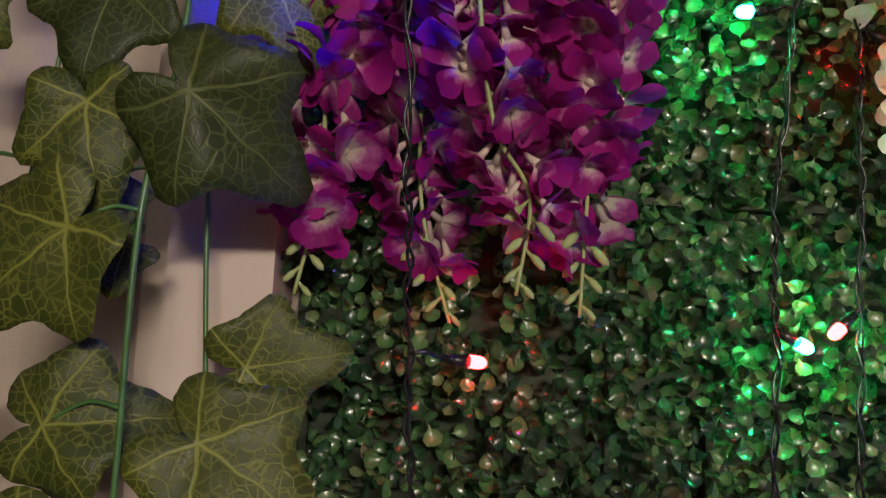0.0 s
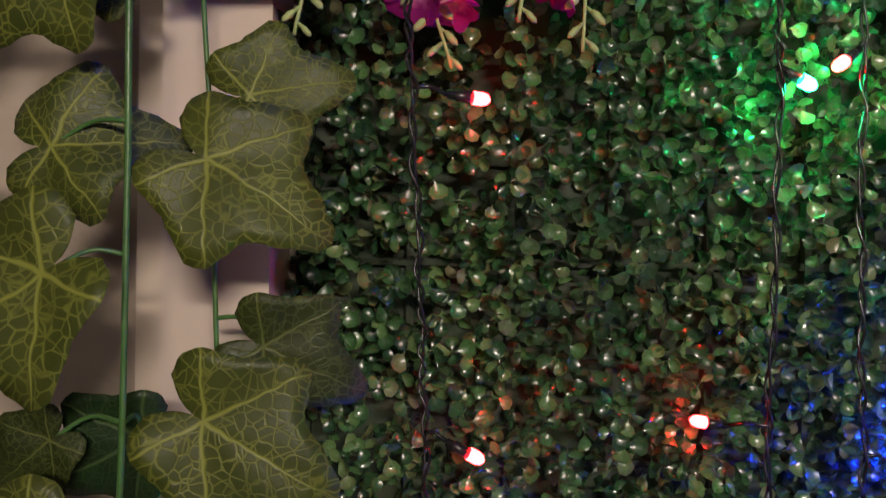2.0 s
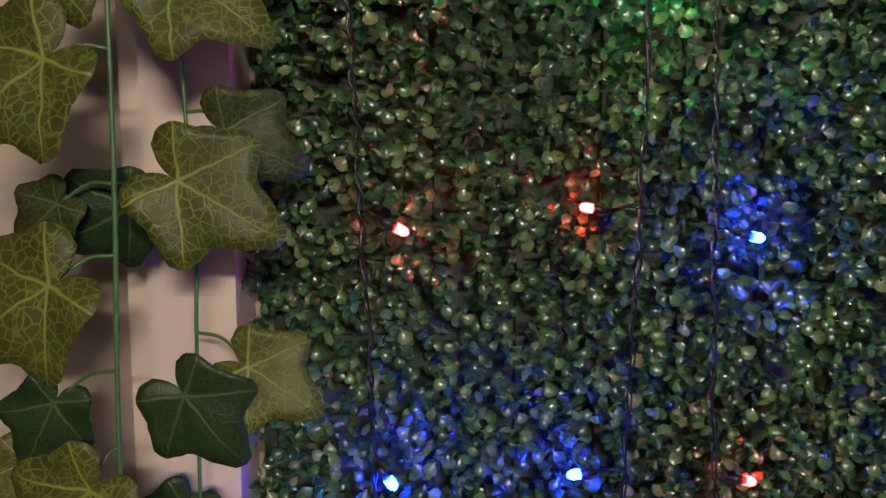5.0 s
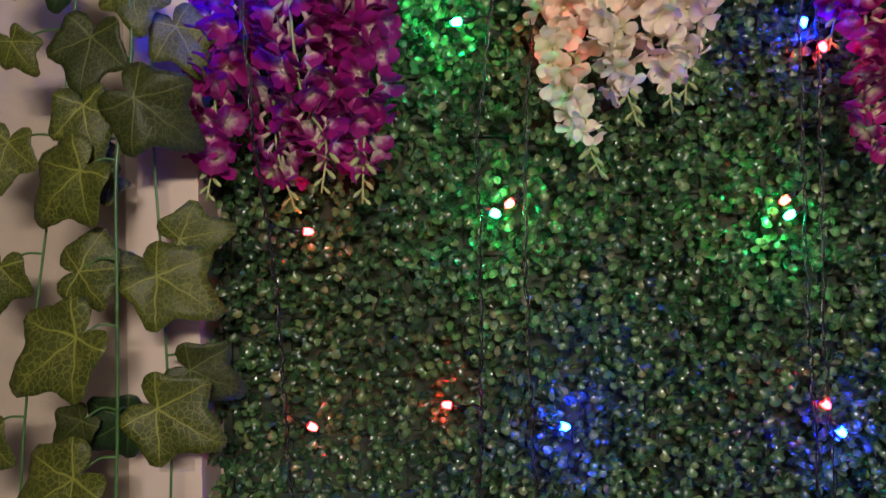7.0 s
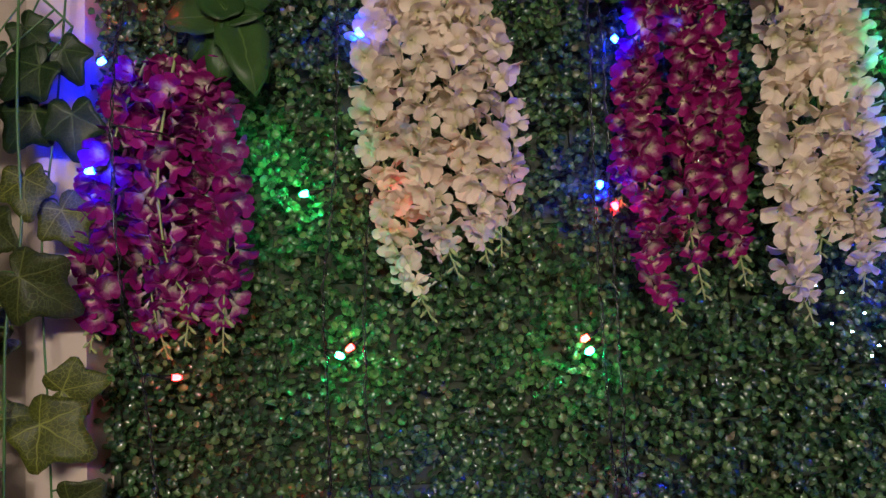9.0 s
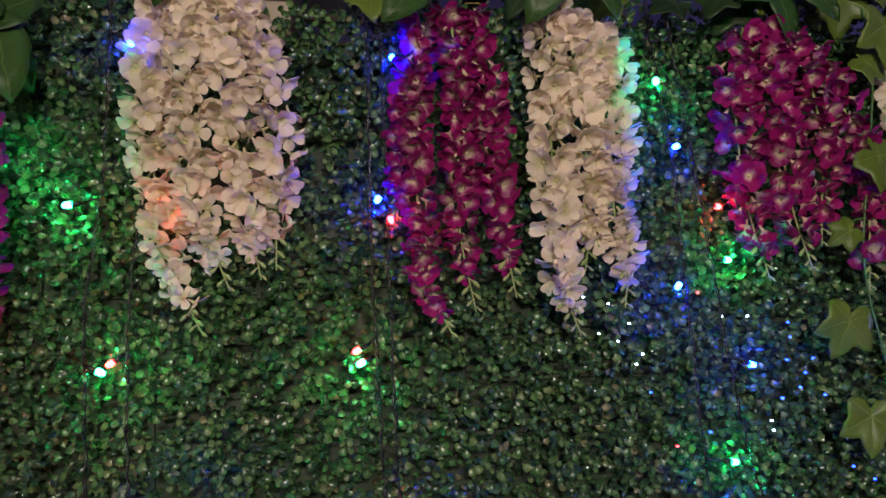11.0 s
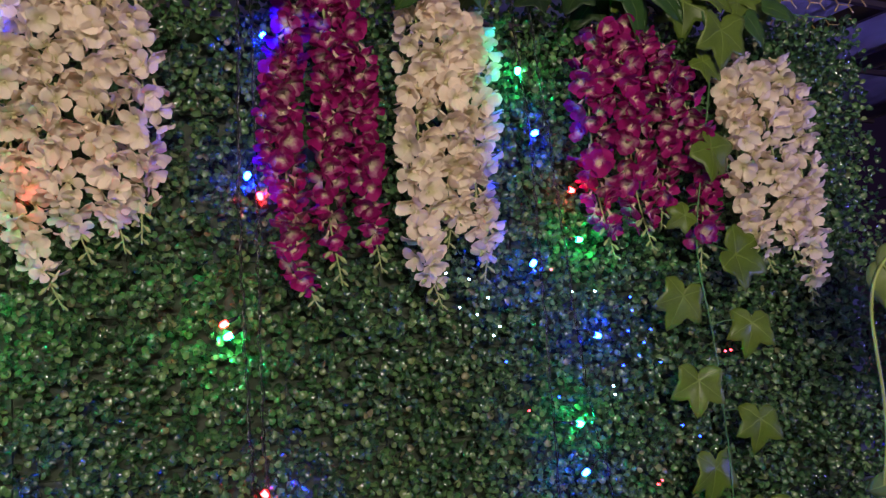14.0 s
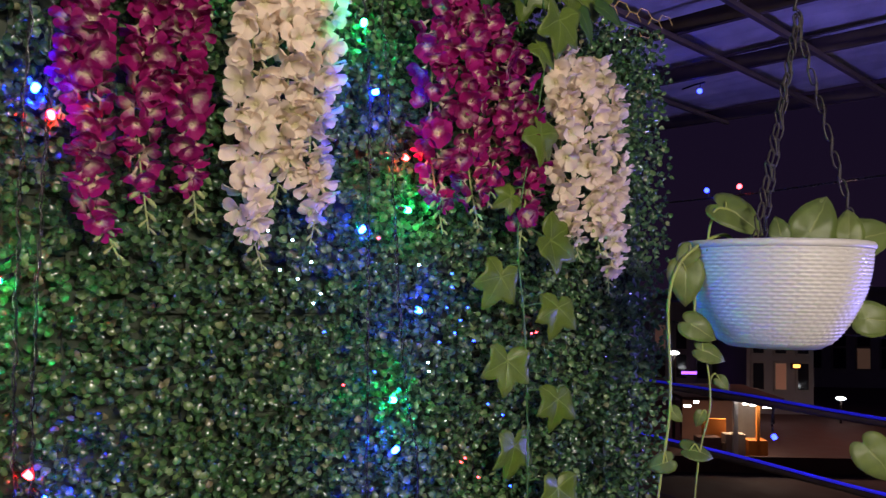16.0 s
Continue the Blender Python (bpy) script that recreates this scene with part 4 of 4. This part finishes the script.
fairy("thin silver wire with tiny white lights under the white wisteria", [(0.74, -0.008, 1.66), (0.76, -0.012, 1.62), (0.78, -0.012, 1.59), (0.80, -0.012, 1.56), (0.825, -0.01, 1.49)], [
    (0.738, 1.648, "w"), (0.752, 1.609, "w"), (0.765, 1.640, "w"), (0.772, 1.600, "w"), (0.786, 1.618, "w"), (0.798, 1.585, "w"), (0.803, 1.545, "b"), (0.790, 1.575, "w"), (0.827, 1.488, "r")], 1)
fairy("thin silver wire with tiny blue lights beside the ivy", [(0.87, -0.008, 1.66), (0.92, -0.012, 1.62), (0.966, -0.012, 1.60), (0.937, -0.012, 1.50), (0.99, -0.012, 1.43), (1.01, -0.01, 1.367)], [
    (0.866, 1.647, "r"), (0.890, 1.620, "w"), (0.920, 1.619, "w"), (0.966, 1.610, "b"), (0.967, 1.594, "b"), (0.960, 1.570, "b"), (0.980, 1.555, "b"), (0.990, 1.570, "b"),
    (0.972, 1.540, "b"), (0.935, 1.507, "w"), (0.936, 1.497, "w"), (0.865, 1.500, "b"), (0.950, 1.530, "b"), (1.000, 1.530, "b")], 2)
fairy("thin silver wire with tiny red and blue lights", [(1.09, -0.008, 1.55), (1.05, -0.012, 1.44), (1.023, -0.012, 1.453), (0.984, -0.01, 1.388), (1.01, -0.01, 1.33)], [
    (1.092, 1.537, "r"), (1.100, 1.538, "r"), (1.046, 1.438, "b"), (1.023, 1.453, "b"), (0.984, 1.388, "r"), (0.990, 1.392, "r"), (1.010, 1.367, "r"), (1.06, 1.35, "b")], 3)

# ---- hanging flower pot ----
PX, PY, PZ = 1.294, -0.223, 1.655
pot = thing("hanging_pot", (PX, PY, PZ - 0.13), "white plastic wicker bowl hanging on chains", "flower pot")
bm = bmesh.new()
prof = [(0.044, -0.123), (0.052, -0.125), (0.058, -0.121)]
for k in range(1, 105):
    t = k / 104
    prof.append((0.058 + 0.0470 * (1 - (1 - t) ** 2.0) ** 0.82, -0.121 + 0.111 * t))
rings, N = [], 360
for k, (r, z) in enumerate(prof):
    ring = []
    for j in range(N):
        a = 2 * math.pi * j / N
        row = (k - 3) // 4
        puff = 0.0
        if k >= 3:
            puff = 0.0017 * abs(math.sin((j / N * 48 + 0.5 * (row % 2)) * math.pi)) ** 0.4 * math.sin(((k - 3) % 4 + 0.5) / 4 * math.pi)
        ring.append(bm.verts.new((PX + (r + puff) * math.cos(a), PY + (r + puff) * math.sin(a), PZ + z)))
    rings.append(ring)
for a, b in zip(rings, rings[1:]):
    for j in range(N):
        bm.faces.new((a[j], a[(j + 1) % N], b[(j + 1) % N], b[j]))
bm.faces.new(rings[0][::-1])
part("bowl", bm, WICKER, pot)
bm = bmesh.new()
add_tube(bm, [Vector((PX + 0.1045 * math.cos(a), PY + 0.1045 * math.sin(a), PZ - 0.006)) for a in (2 * math.pi * k / 60 for k in range(60))], 0.0048, 0.0048, 8, True)
part("rim", bm, WICKER, pot)
bm = bmesh.new()
bmesh.ops.create_circle(bm, cap_ends=True, segments=48, radius=0.101, matrix=Matrix.Translation((PX, PY, PZ - 0.022)))
bmesh.ops.solidify(bm, geom=bm.faces[:], thickness=0.01)
part("soil", bm, SOIL, pot)
HOOK = Vector((PX + 0.020, PY - 0.020, PZ + 0.268))


def chain_link(at, way, turn):
    line = []
    for k in range(16):
        a = 2 * math.pi * k / 16
        line.append(Vector((0.0034 * math.cos(a), 0.0078 * math.sin(a) + (0.003 if math.sin(a) > 0 else -0.003), 0)))
    z = Vector((math.cos(turn), math.sin(turn), 0.1))
    m = aim(at, z, way)
    return [m @ p for p in line]


for u, v in ((-0.014, 0.098), (0.094, 0.030), (-0.018, -0.097)):
    a = math.atan2(v, u)
    foot_at = Vector((PX + 0.524 * u + 0.852 * v, PY - 0.852 * u + 0.524 * v, PZ - 0.002))
    way = HOOK - foot_at
    count = int(way.length / 0.0165)
    for k in range(count + 1):
        bm = add_tube(bmesh.new(), chain_link(foot_at + way * (k / count), way, (k % 2) * math.pi / 2 + a), 0.0011, 0.0011, 5, True)
        part("chain_link", bm, CHAIN, pot)
bm = bmesh.new()
hook_line = [HOOK + Vector((0.011 * math.cos(q), 0, 0.011 * math.sin(q) + 0.004)) for q in (radians(d) for d in range(-130, 150, 20))]
add_tube(bm, hook_line + [HOOK + Vector((0, 0, 0.03)), HOOK + Vector((0, 0, 0.09)), Vector((HOOK.x, HOOK.y, 2.235))], 0.0018, 0.0018, 6)
part("hook", bm, CHAIN, pot)

POTHOS = [mesh_of("leaf", polar_leaf(HEART_SHAPE, seed=q, cup=0.25, fold=0.25, wave=0.05, count=32), POTHOS_LEAF) for q in (41, 42, 43)]
plant = thing("pothos", (PX, PY, PZ - 0.012), "trailing green pothos growing in the white hanging pot", "plant")


def runner(points, leaves, r=0.0022):
    line = spline(points, 8)
    part("runner", add_tube(bmesh.new(), line, r, r * 0.7, 7), POTHOS_STEM, plant)
    for (x, y, z), (dx, dy, dz), size, nrm in leaves:
        at = Vector((x, y, z))
        near = min(line, key=lambda p: (p - at).length)
        st = bmesh.new()
        add_tube(st, spline([near, (near + at) / 2 + Vector((0, 0, 0.008)), at], 4), 0.0011, 0.0009, 5)
        part("petiole", st, POTHOS_STEM, plant)
        piece("leaf", POTHOS[rng.randrange(3)], plant, aim(at, nrm, (dx, dy, dz), size * 0.82))


TOCAM = (-0.70, -0.70, 0.15)
runner([(1.255, -0.215, 1.612), (1.235, -0.210, 1.652), (1.215, -0.205, 1.660), (1.181, -0.190, 1.640), (1.166, -0.180, 1.615), (1.161, -0.175, 1.580), (1.163, -0.174, 1.540), (1.166, -0.174, 1.495), (1.167, -0.172, 1.450), (1.164, -0.167, 1.405), (1.160, -0.162, 1.355), (1.155, -0.16, 1.28), (1.153, -0.16, 1.2)], [
    ((1.178, -0.186, 1.618), (-0.002, 0.0, -1), 0.050, TOCAM), ((1.182, -0.188, 1.640), (-0.4, 0.3, -0.8), 0.030, TOCAM),
    ((1.166, -0.170, 1.398), (-0.8, 0.5, -0.35), 0.030, TOCAM), ((1.172, -0.172, 1.455), (0.6, -0.5, -0.8), 0.020, TOCAM), ((1.160, -0.165, 1.30), (0.4, -0.4, -0.8), 0.04, TOCAM)])
runner([(1.265, -0.225, 1.612), (1.235, -0.228, 1.672), (1.200, -0.215, 1.690), (1.192, -0.208, 1.668), (1.190, -0.206, 1.640)], [
    ((1.208, -0.218, 1.690), (0.60, -0.5, -0.62), 0.060, (-0.5, -0.65, 0.55))], 0.0018)
runner([(1.270, -0.215, 1.612), (1.225, -0.190, 1.655), (1.203, -0.185, 1.610), (1.196, -0.185, 1.560), (1.205, -0.195, 1.510), (1.206, -0.198, 1.46), (1.196, -0.192, 1.41), (1.190, -0.188, 1.34), (1.187, -0.186, 1.25)], [
    ((1.182, -0.190, 1.556), (0.7, -0.5, -0.5), 0.040, (-0.6, -0.7, 0.3)), ((1.195, -0.196, 1.526), (0.75, -0.5, -0.4), 0.034, (-0.5, -0.7, 0.5)),
    ((1.215, -0.205, 1.492), (0.5, -0.4, -0.7), 0.018, TOCAM), ((1.198, -0.192, 1.452), (-0.3, 0.2, -0.9), 0.018, TOCAM), ((1.186, -0.186, 1.412), (0.8, -0.5, -0.2), 0.036, (-0.3, -0.6, 0.8))], 0.0014)
runner([(1.300, -0.240, 1.612), (1.290, -0.250, 1.665), (1.286, -0.262, 1.682)], [
    ((1.288, -0.272, 1.664), (0.45, -0.25, 0.9), 0.062, (-0.65, -0.75, 0.1)), ((1.262, -0.252, 1.660), (-0.1, 0.1, 1), 0.030, TOCAM)], 0.0016)
runner([(1.330, -0.260, 1.612), (1.345, -0.290, 1.672), (1.375, -0.315, 1.660), (1.385, -0.322, 1.60), (1.388, -0.322, 1.52), (1.386, -0.320, 1.40)], [
    ((1.345, -0.300, 1.658), (0.7, -0.5, 0.25), 0.055, TOCAM), ((1.352, -0.303, 1.566), (0.7, -0.5, -0.1), 0.050, TOCAM), ((1.358, -0.302, 1.415), (0.5, -0.4, -0.75), 0.055, TOCAM), ((1.330, -0.295, 1.662), (0.1, 0, 1), 0.04, TOCAM)], 0.0016)

# ---- terrace edge: railing, cables and lights ----
RAIL = Matrix.Translation((2.41, 0.40, 0.0)) @ Matrix.Rotation(radians(-5.5), 4, "Z")
rail = thing("railing", (2.41, 0.40, 0.0), "steel railing with blue rope lights at the terrace edge", "railing")
BLUE_ROPE = glow("blue_rope", (0.035, 0.03, 1.0), 0.20)
WORN_ROPE = glow("worn_blue_rope", (0.03, 0.03, 1.0), 0.03)
for h in (0.92, 1.1, 1.28):
    bm = add_tube(bmesh.new(), [RAIL @ Vector((0, y, h)) for y in (-3.2, -1.0, 0.0, 0.6, 1.25)], 0.012, 0.012, 8)
    part("bar", bm, STEEL, rail)
for y in (-3.1, -1.9, -0.75, 1.2):
    part("post", boxed(-0.018, 0.018, y - 0.018, y + 0.018, 0.0, 2.236 if y > -1 else 1.32, m=RAIL), STEEL, rail, smooth=False)
for h in (1.1, 1.28):
    bm = add_tube(bmesh.new(), [RAIL @ Vector((-0.014, y, h + 0.013 + 0.002 * math.sin(9 * y))) for y in np.linspace(-3.0, 1.2, 40)], 0.0045, 0.0045, 6)
    part("rope_light", bm, BLUE_ROPE if h < 1.2 else WORN_ROPE, rail, "glowing blue rope light")

BIG_LED = {k: led_mesh(LED_FAR[k], 0.0075, 0.015) for k in LED_FAR}


def far_cable(label, points, leds, r=0.0028):
    line = spline(points, 10)
    s = thing("string_light", line[0], label, "string lights", "string lights across the terrace edge")
    part("cable", add_tube(bmesh.new(), line, r, r, 6), BLACK, s)
    for x, y, z, c in leds:
        at = Vector((x, y, z))
        near = min(line, key=lambda p: (p - at).length)
        part("lead", add_tube(bmesh.new(), [near, at], 0.0018, 0.0018, 5), BLACK, s)
        piece("led", BIG_LED[c], s, aim(at, (0, 0, 1), (-0.8, -0.6, 0)), LED_WORD[c])


far_cable("black cable with coloured LEDs strung along the terrace edge", [(2.525, 1.594, 1.885), (2.46, 0.84, 1.880), (2.43, 0.55, 1.878), (2.385, 0.15, 1.884), (2.338, -0.347, 1.89)], [(2.443, 0.705, 1.904, "b"), (2.426, 0.58, 1.902, "r")])
far_cable("second black cable with LEDs low along the terrace edge", [(2.525, 1.594, 1.50), (2.46, 0.84, 1.488), (2.44, 0.65, 1.486), (2.39, 0.2, 1.486), (2.338, -0.347, 1.49)], [(2.452, 0.78, 1.515, "g")])
far_cable("short black cable with a blue LED on the railing", [(2.41, 0.46, 1.28), (2.38, 0.45, 1.24), (2.35, 0.43, 1.215)], [(2.341, 0.420, 1.205, "b")])
far_cable("black cable with a blue LED under the roof lattice", [(2.42, 0.78, 2.235), (2.40, 0.72, 2.232), (2.385, 0.67, 2.228)], [(2.391, 0.693, 2.205, "b")])

# ---- the street in the night ----
EYE = Vector((0.458, -0.737, 0.0))
AHEAD, ASIDE = Vector((0.566, 0.823, 0.0)).normalized(), Vector((0.823, -0.566, 0.0)).normalized()
TOWN = Matrix((ASIDE, AHEAD, Vector((0, 0, 1)))).transposed().to_4x4()
TOWN.translation = EYE
ASPHALT = simple("asphalt", (0.085, 0.045, 0.040), 0.8, 0, 0.3, 2, 0.01)
GREYWALL = simple("grey_render", (0.30, 0.28, 0.28), 0.85, 0, 0.25, 0.8, 0.01)
ORANGE = simple("orange_paint", (0.70, 0.22, 0.03), 0.6, 0, 0.2, 1.5, 0.004)
GLASSDARK = simple("dark_window", (0.02, 0.022, 0.03), 0.12, 0, 0.3, 1.0, 0)
SHOPLIGHT = glow("shop_tube_light", (1.0, 0.93, 0.85), 16.0)
HEAD = glow("street_lamp_head", (0.92, 0.96, 1.0), 9.0)
bm = bmesh.new()
bmesh.ops.create_grid(bm, x_segments=8, y_segments=8, size=900, matrix=Matrix.Translation((0, 0, -3.0)))
solid("ground", bm, ASPHALT, "dark asphalt street below the terrace", "street", "structure")
solid("wall_terrace_edge", boxed(-2.6, 2.98, -3.6, 1.68, -3.0, -0.125), CONCRETE, "concrete storey under the terrace", "wall", "structure")


def house(label, u0, u1, d0, d1, top, cols, rows, wall, lit=()):
    h = thing("building", TOWN @ Vector(((u0 + u1) / 2, d0, -3.0)), label, "building", "buildings across the street")
    part("wall", boxed(u0, u1, d0, d1, -3.0, top, m=TOWN), wall, h, smooth=False)
    part("roof", boxed(u0 - 0.2, u1 + 0.2, d0 - 0.2, d1 + 0.2, top + 0.004, top + 0.25, m=TOWN), CONCRETE, h, smooth=False)
    for i in range(cols):
        for k in range(rows):
            cu = u0 + (i + 0.5) * (u1 - u0) / cols
            cz = -1.6 + k * (top + 1.6) / rows
            w, t = min(0.55, (u1 - u0) / cols * 0.32), 0.55
            win = part("window", boxed(cu - w, cu + w, d0 - 0.05, d0 - 0.004, cz - t, cz + t, m=TOWN), CONCRETE, h, smooth=False)
            part("pane", boxed(cu - w + 0.07, cu + w - 0.07, d0 - 0.075, d0 - 0.055, cz - t + 0.07, cz + t - 0.07, m=TOWN), SHOPLIGHT_DIM if (i, k) in lit else GLASSDARK, win, smooth=False)
    return h


SHOPLIGHT_DIM = glow("lit_room", (1.0, 0.55, 0.35), 0.03)
house("grey rendered apartment house across the dark street", 11.4, 13.9, 28, 34, 2.4, 3, 3, GREYWALL, ((1, 0),))
house("dark low house with few lit windows", 8.6, 11.2, 31, 36, 0.8, 3, 2, GREYWALL, ((0, 1),))
house("wide dark building at the street's far end", 15.0, 22.0, 36, 44, 1.6, 6, 3, GREYWALL, ((1, 1), (4, 0)))
house("unlit house behind the hedge's end", 3.0, 8.2, 34, 40, 1.2, 4, 3, GREYWALL, ((3, 1), (2, 0)))
shop = thing("shop", TOWN @ Vector((7.4, 20, -3.0)), "small open shop with orange walls and white tube lights", "shop")
DIRT = simple("brown_render", (0.13, 0.065, 0.05), 0.9, 0, 0.5, 1.3, 0.01)
part("wall", boxed(7.2, 8.72, 22.4, 22.6, -3.0, -1.35, m=TOWN), DIRT, shop, smooth=False)
part("wall", boxed(8.73, 9.5, 22.4, 22.6, -3.0, -1.35, m=TOWN), WALLPAINT, shop, "pale plastered back wall", smooth=False)
part("side_wall", boxed(7.2, 7.82, 20.6, 20.75, -2.62, -1.95, m=TOWN), ORANGE, shop, "orange painted side wall", smooth=False)
part("counter", boxed(7.65, 8.2, 20.2, 20.5, -3.0, -2.28, m=TOWN), WALLPAINT, shop, smooth=False)
part("counter", boxed(8.24, 8.75, 20.1, 20.5, -3.0, -2.42, m=TOWN), ORANGE, shop, smooth=False)
part("crate", boxed(6.9, 7.5, 20.1, 20.5, -3.0, -2.36, m=TOWN), DIRT, shop, smooth=False)
part("crate", boxed(7.54, 7.64, 20.1, 20.4, -3.0, -2.5, m=TOWN), WOOD, shop, smooth=False)
part("pillar", boxed(7.84, 7.96, 20.1, 20.2, -3.0, -1.35, m=TOWN), WICKER, shop, smooth=False)
part("pillar", boxed(8.46, 8.54, 20.1, 20.2, -3.0, -1.5, m=TOWN), ORANGE, shop, smooth=False)
part("low_wall", boxed(4.8, 12.5, 19.0, 19.12, -3.0, -2.6, m=TOWN), DIRT, shop, "dark brown low wall before the shop", smooth=False)
part("roof", boxed(6.4, 9.1, 19.9, 22.7, -1.345, -1.26, m=TOWN), DIRT, shop, smooth=False)
for u, w, z in ((6.55, 0.09, -1.50), (6.78, 0.06, -1.40), (8.08, 0.06, -1.42), (8.28, 0.07, -1.45), (8.66, 0.10, -1.50), (8.92, 0.12, -1.47)):
    part("tube_lamp", boxed(u - w, u + w, 19.92, 19.96, z - 0.025, z + 0.03, m=TOWN), SHOPLIGHT, shop, "glowing white tube lamp", smooth=False)
for u, d, z in ((14.0, 26.3, -2.2), (9.3, 22.0, -1.56), (7.2, 23.2, 0.1 - 0.55), (11.5, 26.0, -2.2)):
    lamp = thing("street_lamp", TOWN @ Vector((u, d, -3.0)), "slim street lamp with a white glowing head", "street lamp", "street lamps")
    bm = add_tube(bmesh.new(), [TOWN @ Vector((u, d, -3.0)), TOWN @ Vector((u, d, z - 0.2)), TOWN @ Vector((u, d, z))], 0.05, 0.03, 8)
    part("pole", bm, STEEL, lamp)
    bm = bmesh.new()
    add_blob(bm, TOWN @ Matrix.Translation((u, d, z + 0.06)) @ Matrix.Diagonal((0.17, 0.12, 0.06, 1)), 10, 6)
    part("head", bm, HEAD, lamp)
NEON = glow("purple_neon", (0.35, 0.10, 1.0), 2.2)
AMBER = glow("amber_lamp", (1.0, 0.40, 0.08), 3.0)
for u, d, z, w, m, label in ((10.2, 30.9, -1.85, 0.35, NEON, "purple neon sign on a dark house"), (13.2, 27.9, -1.2, 0.16, AMBER, "small amber sign on a grey house"), (12.0, 30.8, -2.4, 0.22, SHOPLIGHT, "small white sign lamp on a dark house")):
    sign = thing("sign", TOWN @ Vector((u, d, z)), label, "sign", "signs across the street")
    part("case", boxed(u - w, u + w, d - 0.03, d + 0.12, z - 0.10, z + 0.10, m=TOWN), STEEL, sign, smooth=False)
    part("tube", boxed(u - w + 0.04, u + w - 0.04, d - 0.07, d - 0.034, z - 0.06, z + 0.06, m=TOWN), m, sign, smooth=False)
